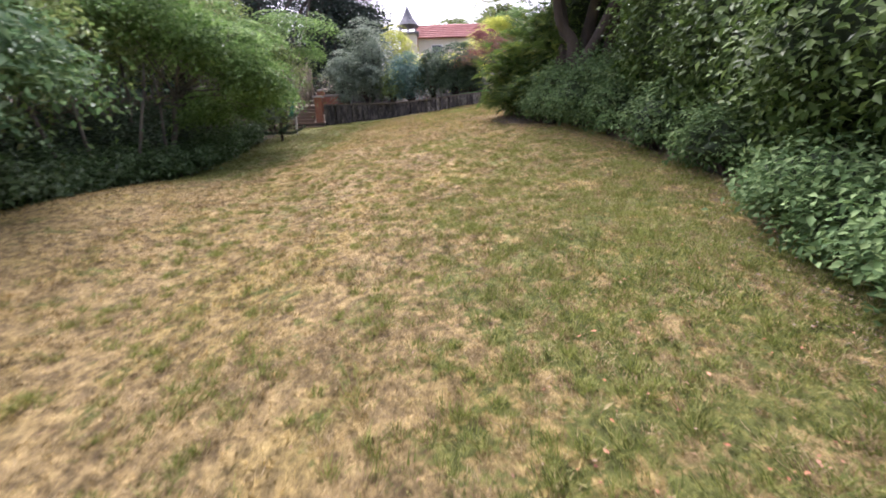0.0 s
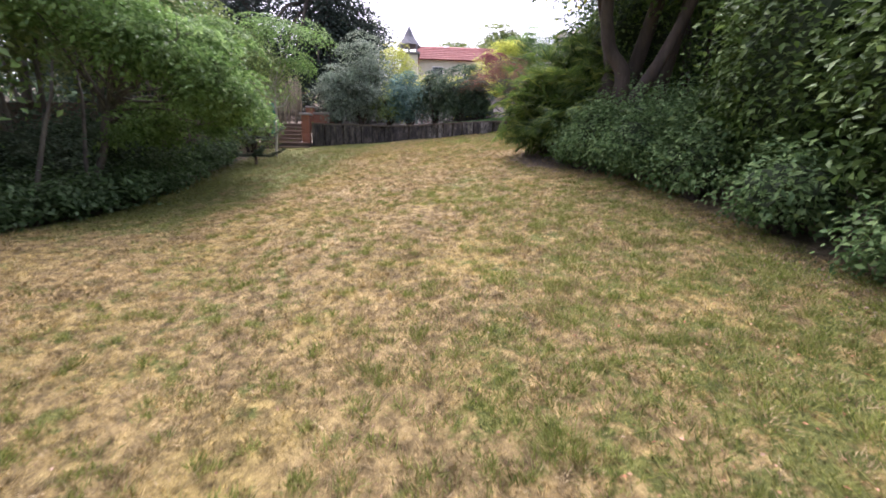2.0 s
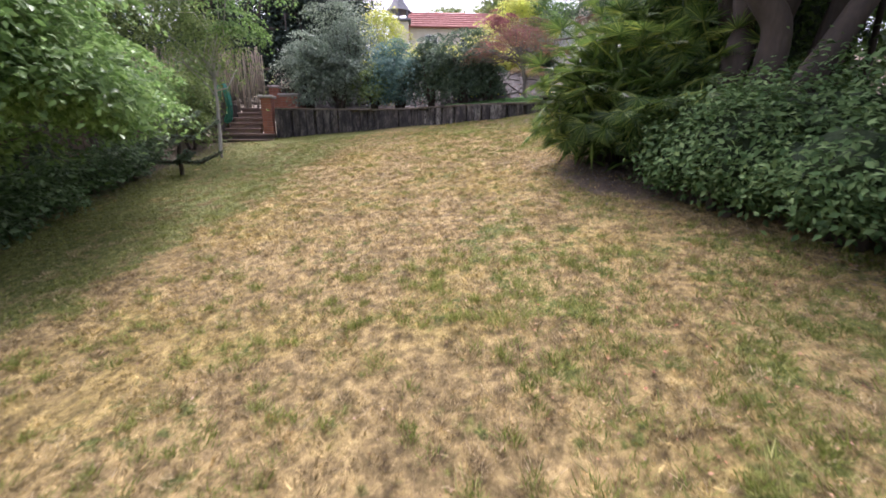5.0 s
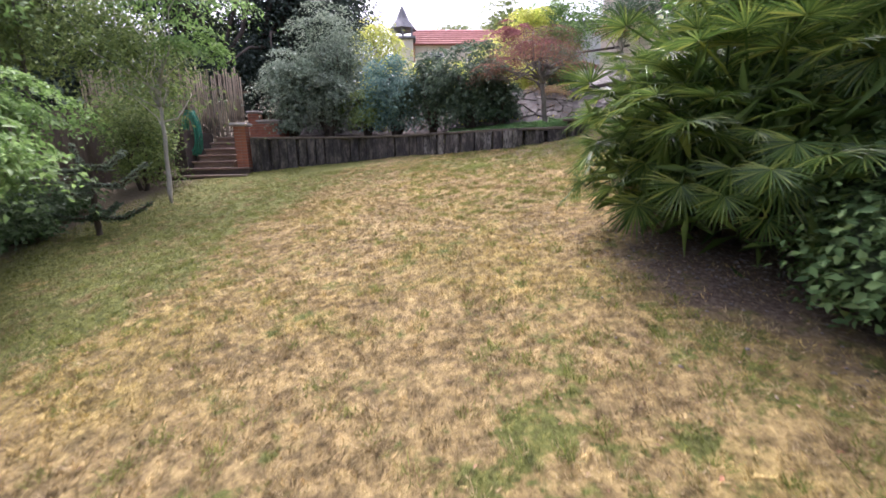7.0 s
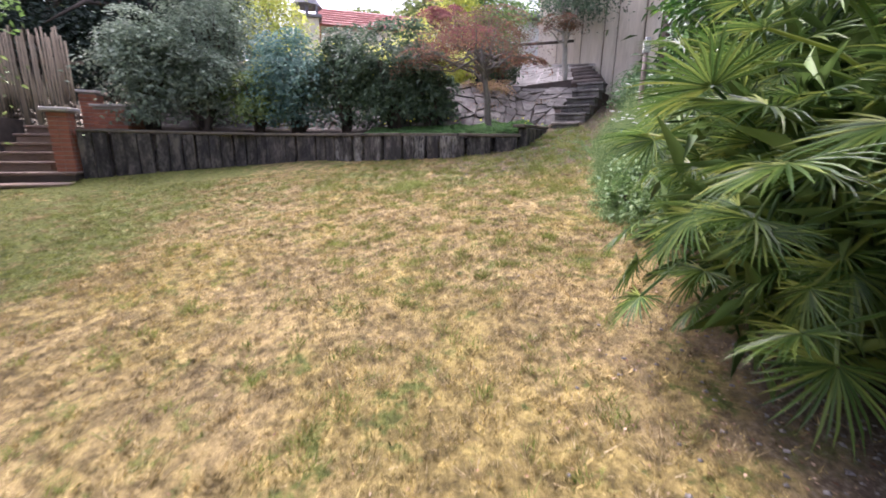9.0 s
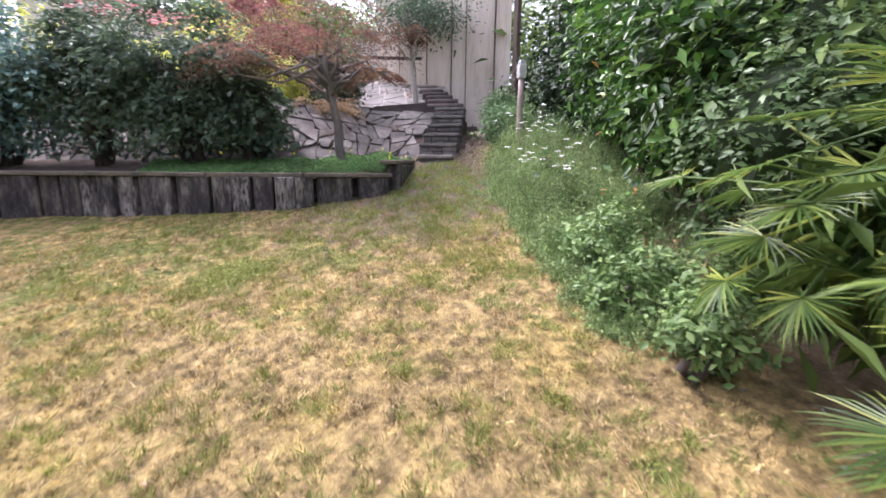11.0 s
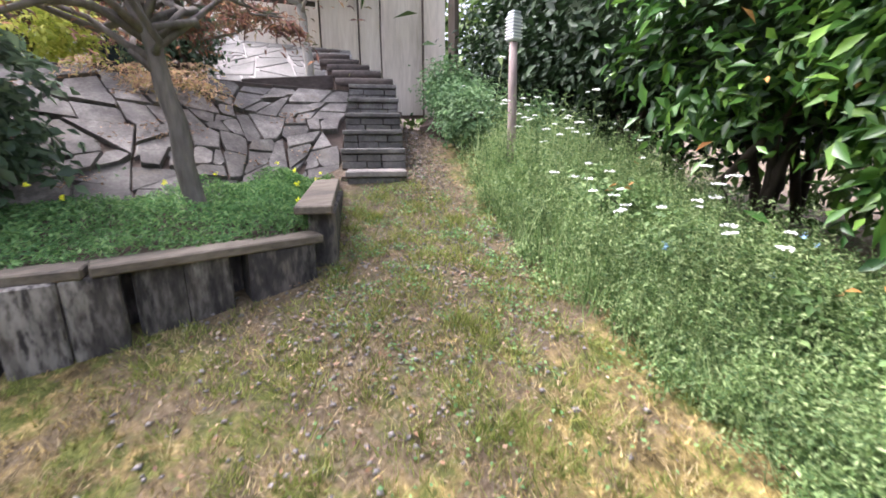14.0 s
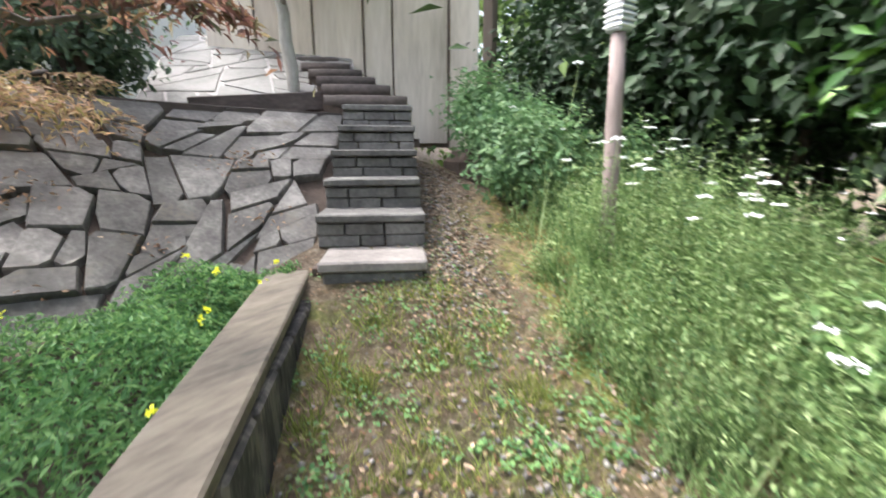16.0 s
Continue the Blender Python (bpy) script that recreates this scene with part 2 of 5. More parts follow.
M_LOG = surface("dark_log", ((0.3, (0.03, 0.024, 0.02)), (0.6, (0.09, 0.07, 0.06)), (0.8, (0.15, 0.12, 0.1))), 5, 40, 0.85, 0.6, (0.3, 1, 1))
M_BOARD = surface("pale_fence_board", ((0.3, (0.4, 0.34, 0.26)), (0.5, (0.62, 0.54, 0.44)), (0.7, (0.75, 0.68, 0.58))), 2.5, 30, 0.8, 0.35, (1, 1, 0.12), 0.14)
M_OLDBOARD = surface("brown_fence_board", ((0.3, (0.075, 0.055, 0.04)), (0.6, (0.17, 0.13, 0.1))), 3, 30, 0.85, 0.4, (1, 1, 0.15), 0.25)
M_STAKE = surface("tan_stake", ((0.3, (0.22, 0.165, 0.11)), (0.6, (0.42, 0.33, 0.23))), 3, 30, 0.8, 0.4, (1, 1, 0.15), 0.2)
M_POST = surface("pinkish_grey_post", ((0.3, (0.13, 0.095, 0.085)), (0.55, (0.27, 0.21, 0.19)), (0.75, (0.4, 0.34, 0.31))), 5, 40, 0.85, 0.4, (1, 1, 0.2))
M_METAL = surface("dull_grey_metal", ((0.3, (0.3, 0.31, 0.33)), (0.7, (0.55, 0.57, 0.6))), 12, 60, 0.45, 0.2, metal=0.6)
M_WHITE = surface("white_wall_paint", ((0.3, (0.7, 0.69, 0.66)), (0.7, (0.82, 0.81, 0.79))), 2, 30, 0.7, 0.15, spread=0.03)
M_CREAM = surface("cream_wall_paint", ((0.3, (0.6, 0.55, 0.42)), (0.7, (0.72, 0.68, 0.55))), 2, 30, 0.7, 0.15, spread=0.03)
M_TILE = surface("red_roof_tile", ((0.3, (0.3, 0.1, 0.08)), (0.6, (0.48, 0.2, 0.17))), 4, 30, 0.75, 0.4, spread=0.2)
M_SLATE = surface("grey_roof_slate", ((0.3, (0.1, 0.1, 0.11)), (0.6, (0.2, 0.2, 0.21))), 4, 30, 0.7, 0.4, spread=0.2)
M_GREENNET = surface("green_hose_plastic", ((0.3, (0.02, 0.16, 0.11)), (0.7, (0.05, 0.3, 0.2))), 10, 60, 0.5, 0.3)
M_PETAL = leaf_mat("white_petal", (0.75, 0.76, 0.68), (0.85, 0.85, 0.8), rough=0.6, through=0.3)
M_YELLOW = leaf_mat("yellow_petal", (0.85, 0.6, 0.02), (0.8, 0.7, 0.05), rough=0.6, through=0.3)
M_BLUE = leaf_mat("blue_petal", (0.15, 0.25, 0.7), (0.25, 0.4, 0.8), rough=0.6, through=0.3)
M_DRYLEAF = leaf_mat("fallen_leaf", (0.1, 0.05, 0.025), (0.2, 0.12, 0.07), (0.3, 0.22, 0.15), rough=0.8, through=0.1)
M_PALELITTER = leaf_mat("pale_leaf_litter", (0.06, 0.045, 0.032), (0.12, 0.088, 0.06), (0.21, 0.17, 0.12), (0.09, 0.045, 0.03), (0.07, 0.1, 0.035), rough=0.8, through=0.1)
M_ORANGELEAF = leaf_mat("orange_leaf", (0.26, 0.11, 0.04), (0.34, 0.19, 0.05), rough=0.5, through=0.2)
M_RUSTLEAF = leaf_mat("rusty_fallen_leaf", (0.12, 0.05, 0.03), (0.28, 0.12, 0.06), (0.35, 0.22, 0.14), rough=0.8, through=0.1)
M_PANE = Nodes("window_glass")
M_PANE.p.inputs["Base Color"].default_value = (0.03, 0.035, 0.04, 1)
M_PANE.p.inputs["Roughness"].default_value = 0.08
M_PANE = M_PANE.m
L_HEDGE = leaf_mat("dark_hedge_leaf", (0.026, 0.048, 0.013), (0.052, 0.09, 0.021), (0.08, 0.128, 0.033), (0.125, 0.18, 0.055), rough=0.5, gloss=0.2, through=0.25)
# Darker than the hedge leaf: the thicket's shade is put into the leaf colour.
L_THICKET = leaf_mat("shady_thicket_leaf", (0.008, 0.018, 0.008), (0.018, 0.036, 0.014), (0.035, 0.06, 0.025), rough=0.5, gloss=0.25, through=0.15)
L_PERENNIAL = leaf_mat("perennial_leaf", (0.042, 0.088, 0.036), (0.082, 0.148, 0.06), (0.14, 0.215, 0.098), rough=0.55)
L_NETTLE = leaf_mat("nettle_leaf", (0.046, 0.086, 0.032), (0.085, 0.142, 0.052), (0.145, 0.21, 0.082), rough=0.65, gloss=0.15)
L_BRIGHT = leaf_mat("bright_green_leaf", (0.065, 0.115, 0.032), (0.115, 0.195, 0.052), (0.19, 0.285, 0.1), rough=0.5, through=0.45)
L_MUTED = leaf_mat("muted_green_leaf", (0.07, 0.1, 0.032), (0.12, 0.165, 0.05), (0.19, 0.24, 0.08), rough=0.6)
L_HAZEL = leaf_mat("hazel_leaf", (0.09, 0.11, 0.045), (0.15, 0.175, 0.07), (0.23, 0.25, 0.11), rough=0.6, through=0.4)
L_IVY = leaf_mat("ivy_leaf", (0.035, 0.065, 0.025), (0.07, 0.12, 0.045), (0.13, 0.19, 0.09), rough=0.4)
L_LAUREL = leaf_mat("laurel_leaf", (0.015, 0.045, 0.01), (0.028, 0.075, 0.014), (0.05, 0.12, 0.02), (0.12, 0.22, 0.035), rough=0.36, gloss=0.4, through=0.2)
L_PALM = leaf_mat("palm_frond", (0.018, 0.042, 0.01), (0.044, 0.084, 0.018), (0.088, 0.136, 0.03), (0.2, 0.23, 0.05), rough=0.35, gloss=0.4, through=0.35)
L_DARKGREEN = leaf_mat("dark_conifer_needle", (0.012, 0.02, 0.014), (0.025, 0.04, 0.028), (0.045, 0.06, 0.045), rough=0.7, through=0.1)
L_OLIVE = leaf_mat("silvery_olive_leaf", (0.085, 0.115, 0.08), (0.145, 0.185, 0.128), (0.25, 0.295, 0.215), rough=0.6)
L_YELLOWGREEN = leaf_mat("yellow_green_leaf", (0.22, 0.27, 0.05), (0.36, 0.4, 0.08), (0.5, 0.48, 0.12), rough=0.6, through=0.5)
L_BLUEGREEN = leaf_mat("blue_green_leaf", (0.05, 0.1, 0.085), (0.09, 0.16, 0.13), (0.16, 0.24, 0.19), rough=0.6)
L_SHRUB = leaf_mat("dull_shrub_leaf", (0.035, 0.055, 0.035), (0.06, 0.095, 0.055), (0.1, 0.14, 0.08), rough=0.55)
L_RED = leaf_mat("red_maple_leaf", (0.1, 0.04, 0.042), (0.18, 0.07, 0.07), (0.26, 0.12, 0.105), rough=0.6, through=0.45)
L_ORANGE = leaf_mat("orange_maple_leaf", (0.08, 0.05, 0.042), (0.17, 0.085, 0.065), (0.075, 0.085, 0.045), (0.26, 0.13, 0.075), rough=0.6, through=0.45)
L_TAN = leaf_mat("withered_maple_leaf", (0.16, 0.1, 0.065), (0.3, 0.21, 0.14), (0.2, 0.18, 0.07), (0.36, 0.22, 0.13), rough=0.7)
L_BROAD = leaf_mat("broad_weed_leaf", (0.045, 0.085, 0.026), (0.08, 0.14, 0.042), (0.14, 0.205, 0.07), rough=0.5, through=0.3)
L_FEATHER = leaf_mat("feathery_green_leaf", (0.05, 0.115, 0.04), (0.09, 0.18, 0.06), (0.16, 0.26, 0.09), rough=0.55)
L_WEED = leaf_mat("weed_leaf", (0.042, 0.082, 0.028), (0.088, 0.142, 0.046), (0.148, 0.212, 0.075), (0.28, 0.34, 0.16), rough=0.55)


# ---- tools ----
def part(name, bm, material, parent=None, label="", kind="", smooth=False):
    me = bpy.data.meshes.new(name)
    if isinstance(bm, tuple):
        V, faces = bm
        V = np.asarray(V, "f")
        F = np.asarray(faces, "i")
        me.vertices.add(len(V))
        me.vertices.foreach_set("co", V.ravel())
        me.loops.add(F.size)
        me.loops.foreach_set("vertex_index", F.ravel())
        me.polygons.add(len(F))
        me.polygons.foreach_set("loop_start", np.arange(0, F.size, F.shape[1], dtype="i"))
        me.update(calc_edges=True)
    else:
        bmesh.ops.recalc_face_normals(bm, faces=bm.faces)
        bm.to_mesh(me)
        bm.free()
    if smooth:
        me.polygons.foreach_set("use_smooth", [True] * len(me.polygons))
    me.materials.append(material)
    ob = new(name, me)
    if parent:
        ob.parent = parent
    return tagged(ob, label, kind=kind)


def thing(name, at, label, category, group="", rz=0.0, kind=""):
    ob = new(name)
    ob.matrix_basis = pose(*at, 0, 0, rz)
    return tagged(ob, label, category, group, kind)


def box(bm, lo, hi, bevel=0.0, m=None):
    r = bmesh.ops.create_cube(bm, size=1.0)
    lo, hi = Vector(lo), Vector(hi)
    bmesh.ops.transform(bm, matrix=Matrix.Translation((lo + hi) / 2) @ Matrix.Diagonal((*(hi - lo), 1)), verts=r["verts"])
    vs = r["verts"]
    if bevel:
        es = list({e for v in vs for e in v.link_edges})
        q = bmesh.ops.bevel(bm, geom=es, offset=bevel, segments=1, affect="EDGES")
        vs = list({v for f in q["faces"] for v in f.verts} | {v for v in vs if v.is_valid})
    if m is not None:
        bmesh.ops.transform(bm, matrix=m, verts=vs)
    return vs


def boxed(lo, hi, bevel=0.0, m=None):
    bm = bmesh.new()
    box(bm, lo, hi, bevel, m)
    return bm


def tube(path, radii, sides=9, bm=None):
    """A limb along points, with a radius at each."""
    bm = bm or bmesh.new()
    rings = []
    for i, (p, r) in enumerate(zip(path, radii)):
        p = Vector(p)
        d = Vector(path[min(i + 1, len(path) - 1)]) - Vector(path[max(i - 1, 0)])
        q = d.to_track_quat("Z", "Y")
        rings.append([bm.verts.new(p + q @ Vector((r * math.cos(a), r * math.sin(a), 0))) for a in (2 * math.pi * k / sides for k in range(sides))])
    for a, b in zip(rings, rings[1:]):
        for k in range(sides):
            bm.faces.new((a[k], a[(k + 1) % sides], b[(k + 1) % sides], b[k]))
    bm.faces.new(rings[0][::-1])
    bm.faces.new(rings[-1])
    return bm


def wavy(a, b, n, amount, rng):
    a, b = Vector(a), Vector(b)
    return [a.lerp(b, i / n) + (Vector(rng.normal(0, amount, 3)) if 0 < i < n else Vector()) for i in range(n + 1)]


def leaves(P, size, rng, ratio=0.55, up=0.5, out=None, droop=0.15):
    """Folded leaves at the points P; sizes vary."""
    n = len(P)
    nor = rng.normal(0, 1, (n, 3))
    nor /= np.linalg.norm(nor, axis=1)[:, None]
    nor[:, 2] = np.abs(nor[:, 2]) + up
    if out is not None:
        nor += out * 0.7
    nor /= np.linalg.norm(nor, axis=1)[:, None]
    ax = rng.normal(0, 1, (n, 3))
    if out is not None:
        ax += out * 0.9
    ax -= nor * (ax * nor).sum(1)[:, None]
    ax /= np.linalg.norm(ax, axis=1)[:, None] + 1e-9
    side = np.cross(nor, ax)
    s = (size * rng.uniform(0.6, 1.35, n))[:, None]
    base, tip = P - ax * s * 0.5, P + ax * s * 0.5 - nor * s * droop
    l, r = P + side * s * ratio * 0.5 - ax * s * 0.05 + nor * s * 0.08, P - side * s * ratio * 0.5 - ax * s * 0.05 + nor * s * 0.08
    V = np.stack([base, l, tip, r], 1).reshape(-1, 3)
    k = np.arange(n)[:, None] * 4
    F = np.concatenate([k + [0, 2, 1], k + [0, 3, 2]], 0)
    return V, F


def crown_points(center, radii, n, rng, lumps=14, shell=0.45, clump=0.16, flat=1.0, per=45):
    """Points in clumps on an uneven, gappy crown; flat under 1 makes the clumps level sprays that droop outwards."""
    center, radii = np.array(center, float), np.array(radii, float)
    m = max(8, n // per)
    d = rng.normal(0, 1, (m, 3))
    d /= np.linalg.norm(d, axis=1)[:, None]
    L = rng.normal(0, 1, (lumps, 3))
    L /= np.linalg.norm(L, axis=1)[:, None]
    amp = rng.uniform(0.1, 0.32, lumps)
    k = 0.78 + (np.exp(-(1 - d @ L.T) * 9) * amp).sum(1)
    rad = k * (1 - shell * rng.random(m) ** 1.6)
    C0 = center + d * rad[:, None] * radii
    pick = rng.integers(0, m, n)
    off = rng.normal(0, 1, (n, 3)) * clump * radii.mean()
    if flat < 1:
        off[:, :2] *= 1.5
        off[:, 2] = off[:, 2] * flat - 0.5 * (off * d[pick]).sum(1) - 0.1 * (off[:, :2] ** 2).sum(1) / (clump * radii.mean())
    return C0[pick] + off, d[pick]


def crown(parent, center, radii, n, size, mat, rng, name="crown", core=None, ratio=0.55, clump=0.16, floor=None, shell=0.45, flat=1.0, per=45):
    P, out = crown_points(center, radii, n, rng, clump=clump, shell=shell, flat=flat, per=per)
    if floor is not None:
        P[:, 2] = np.maximum(P[:, 2], floor + 0.02 + rng.random(n) * 0.25)
    ob = part(name, leaves(P, size, rng, ratio, 0.5, out), mat, parent, kind="stuff")
    # Solid dark lump added inside the leaves, standing in for the crown's shaded depth.
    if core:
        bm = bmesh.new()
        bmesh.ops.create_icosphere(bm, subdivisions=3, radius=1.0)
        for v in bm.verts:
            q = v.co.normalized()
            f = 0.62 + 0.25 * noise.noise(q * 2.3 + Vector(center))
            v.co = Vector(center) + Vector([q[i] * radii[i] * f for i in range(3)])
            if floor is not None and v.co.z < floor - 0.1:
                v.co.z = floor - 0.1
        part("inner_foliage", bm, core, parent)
    return ob


def shrub(name, x, y, radii, n, size, mat, label, category, rng, z=None, lift=0.0, trunks=3, group="", core=None, bark=None, ratio=0.55, clump=0.16, shell=0.45, flat=1.0, per=45):
    z0 = gz(x, y) if z is None else z
    ob = thing(name, (x, y, z0), label, category, group)
    top = radii[2] + lift
    for i in range(trunks):
        a = rng.uniform(0, 6.28)
        e = (math.cos(a) * radii[0] * 0.4, math.sin(a) * radii[1] * 0.4, top * 1.15)
        part("trunk" if trunks == 1 else "stem", tube(wavy((rng.uniform(-.1, .1), rng.uniform(-.1, .1), -0.1), e, 5, 0.05, rng), [0.05, 0.04, 0.035, 0.03, 0.02, 0.012]), bark or M_DARKBARK, ob, smooth=True)
    crown(ob, (0, 0, top), radii, n, size, mat, rng, core=core, ratio=ratio, clump=clump, floor=0.0 if lift < 0.3 else None, shell=shell, flat=flat, per=per)
    return ob


def tree(name, base, top, r0, crowns, label, category, rng, bark, limbs=6):
    """Tapered trunk from base to top (world points), limbs to each crown: (centre, radii, count, leaf size, material)."""
    ob = thing(name, base, label, category)
    b, t = Vector(base), Vector(top)
    part("trunk", tube([p - b for p in wavy(b - Vector((0, 0, .15)), t, 7, r0 * 0.25, rng)], [r0 * (1.25, 1, .95, .88, .8, .72, .6, .45)[i] for i in range(8)], 12), bark, ob, smooth=True)
    for c, radii, n, size, mat in crowns:
        c = Vector(c)
        for k in range(limbs):
            s = b.lerp(t, rng.uniform(0.55, 1.0))
            e = c + Vector([rng.uniform(-.75, .75) * q for q in radii])
            part("limb", tube([p - b for p in wavy(s, e, 4, (e - s).length * 0.06, rng)], [r0 * .42, r0 * .33, r0 * .24, r0 * .15, r0 * .06], 7), bark, ob, smooth=True)
        thin = mat in (L_ORANGE, L_RED)
        crown(ob, c - b, radii, int(n * (1.7 if thin else 1)), size, mat, rng, clump=0.15 if thin or mat is L_BRIGHT else 0.21, ratio=0.24 if thin else 0.5, flat=0.3 if thin or mat is L_BRIGHT else 0.6, shell=0.75, per=95)
    return ob


# Dark green for the crown cores: inner shade put into the colour.
M_CORE = surface("crown_shade_fill", ((0.3, (0.02, 0.035, 0.016)), (0.6, (0.05, 0.075, 0.035))), 12, 50, 0.95, 1.0)
M_TWIG = surface("brown_twig", ((0.3, (0.03, 0.025, 0.02)), (0.6, (0.08, 0.065, 0.05))), 12, 50, 0.95, 1.0)
rng = np.random.default_rng(5)

# ---- ground, one sheet ----
xs = np.unique(np.concatenate([np.linspace(-400, -12, 12), np.linspace(-12, 9, 106), np.linspace(9, 400, 12)]))
ys = np.unique(np.concatenate([np.linspace(-400, -4, 12), np.linspace(-4, 22, 131), np.linspace(22, 60, 30), np.linspace(60, 600, 10)]))
X, Y = np.meshgrid(xs, ys)
Z = height(X, Y)
i, j = np.meshgrid(np.arange(len(xs) - 1), np.arange(len(ys) - 1))
k = (j * len(xs) + i).ravel()[:, None]
part("ground", (np.stack([X, Y, Z], -1).reshape(-1, 3), np.concatenate([k, k + 1, k + 1 + len(xs), k + len(xs)], 1)), M_LAWN, None, "dry straw-coloured lawn with green patches and bare soil", kind="structure", smooth=True)

# ---- sleeper wall ----
WALL = [(-3.98, 19.1), (-2.5, 19.28), (-1.2, 19.45), (0.2, 18.8), (1.3, 17.78), (2.2, 17.1), (3.45, 16.68)]
RET = [(3.5, 16.68), (3.95, 17.12), (4.42, 17.55)]


def along(points, step):
    """Evenly spaced points along a line, with the heading there."""
    seg = [(Vector(a), Vector(b)) for a, b in zip(points, points[1:])]
    total, out, s = sum((b - a).length for a, b in seg), [], 0.0
    n = max(1, round(total / step))
    for k in range(n + 1):
        s = total * k / n
        for a, b in seg:
            if s <= (b - a).length + 1e-6:
                out.append(a + (b - a).normalized() * s)
                break
            s -= (b - a).length
    return out


def smooth_line(points, n=6):
    """A curve through points."""
    out = []
    P = [Vector(p) for p in points]
    for i in range(len(P) - 1):
        a, b, c, d = P[max(i - 1, 0)], P[i], P[i + 1], P[min(i + 2, len(P) - 1)]
        for k in range(n):
            t = k / n
            out.append(0.5 * (2 * b + (c - a) * t + (2 * a - 5 * b + 4 * c - d) * t * t + (3 * b - a - 3 * c + d) * t**3))
    return out + [P[-1]]


CURVE = smooth_line(WALL)
TOP = 3.44
wall = thing("sleeper_wall", (0, 0, 0), "low curved retaining wall of dark weathered upright timber sleepers at the lawn's end", "retaining wall")
pts = along(CURVE, 0.225)
rs = random.Random(4)
for n, (a, b) in enumerate(zip(pts, pts[1:])):
    mid, d = (a + b) / 2, b - a
    g = gz(mid.x, mid.y)
    pale = n in (22, 23, 28, 31, 34, 37, 40) or (n > 17 and rs.random() < 0.2)
    m = pose(mid.x, mid.y, 0, 0, rs.uniform(-.6, .6), math.degrees(math.atan2(d.y, d.x)))
    w = d.length / 2 - rs.uniform(0.006, 0.014)
    dep = rs.uniform(-.022, .018)
    part("sleeper", boxed((-w, -0.07 + dep, g - 0.25), (w, 0.08 + dep, TOP - 0.045), 0.012, m), M_SLEEPER_PALE if pale else M_SLEEPER, wall, "bleached grey sleeper" if pale else "")
ret = thing("sleeper_wall_return", (0, 0, 0), "timber retaining wall return with a wide brown cap board beside steps", "retaining wall")
rp = along(RET, 0.26)
for a, b in zip(rp, rp[1:]):
    mid, d = (a + b) / 2, b - a
    m = pose(mid.x, mid.y, 0, 0, 0, math.degrees(math.atan2(d.y, d.x)))
    w = d.length / 2 - 0.006
    part("sleeper", boxed((-w, -0.08, gz(mid.x, mid.y) - 0.3), (w, 0.08, 3.55), 0.012, m), M_SLEEPER, ret)


def board_along(a, b, wide, thick, z0, z1, name, mat, parent, bevel=0.008):
    a, b = Vector(a), Vector(b)
    d = b - a
    L = d.length
    bm = bmesh.new()
    box(bm, (0, -wide / 2, -thick), (L - 0.004, wide / 2, 0), bevel)
    tilt = math.degrees(math.atan2(z1 - z0, L))
    bmesh.ops.transform(bm, matrix=pose(a.x, a.y, z0, 0, -tilt, math.degrees(math.atan2(d.y, d.x))), verts=bm.verts)
    return part(name, bm, mat, parent)


# Unseen strip added behind the sleepers so no light shows through their gaps.
for p, q in zip(pts[::2], pts[2::2]):
    mid, dd = (p + q) / 2, q - p
    part("backing_board", boxed((-dd.length / 2 - 0.02, 0.09, gz(mid.x, mid.y) - 0.2), (dd.length / 2 + 0.02, 0.11, TOP - 0.06), 0, pose(mid.x, mid.y, 0, 0, 0, math.degrees(math.atan2(dd.y, dd.x)))), M_SLEEPER, wall)
cp = along(CURVE, 1.05)
for a, b in zip(cp, cp[1:]):
    board_along(a + Vector((0, -0.02)), b + Vector((0, -0.02)), 0.16, 0.05, TOP, TOP, "cap_board", M_CAP, wall)
board_along((3.40, 16.63), (4.53, 17.76), 0.21, 0.05, 3.60, 3.63, "cap_board", M_CAP, ret)

# ---- planting bed behind the wall, and the stone-faced bank ----
BANK = smooth_line([(-3.9, 21.2), (-2.4, 21.0), (-1.0, 20.9), (0.5, 20.2), (1.6, 19.1), (2.5, 18.1), (3.3, 17.75), (4.0, 17.85), (4.56, 17.68)])
TOPS = smooth_line([(-3.9, 22.4), (-2.2, 22.2), (-0.4, 22.0), (1.2, 21.3), (2.4, 20.0), (3.1, 19.2), (3.9, 19.05), (4.9, 18.9), (5.72, 18.62)])


def sheet(A, B, za, zb, n=2):
    V = []
    for t in np.linspace(0, 1, n + 1):
        for i, (a, b) in enumerate(zip(A, B)):
            p = a.lerp(b, t)
            z0 = za if not callable(za) else za(i / (len(A) - 1))
            z1 = zb if not callable(zb) else zb(i / (len(A) - 1))
            V.append((p.x, p.y, z0 + (z1 - z0) * t))
    m = len(A)
    return V, [(r * m + i, r * m + i + 1, (r + 1) * m + i + 1, (r + 1) * m + i) for r in range(n) for i in range(m - 1)]


front = smooth_line([(-3.98, 19.15), (-2.5, 19.33), (-1.2, 19.5), (0.2, 18.88), (1.3, 17.86), (2.2, 17.18), (3.43, 16.75), (3.9, 17.2), (4.4, 17.68)])
part("bed_soil", sheet(front, BANK, 3.37, 3.58, 4), M_SOIL, None, "dark soil of the planting bed behind the sleepers", kind="structure", smooth=True)
part("bank_core", sheet(BANK, TOPS, 3.52, 4.47, 4), M_SOIL, None, "dark earth behind the stone-faced bank", kind="structure", smooth=True)
far_edge = [Vector((-8 + 22 * i / (len(TOPS) - 1), 27.5)) for i in range(len(TOPS))]
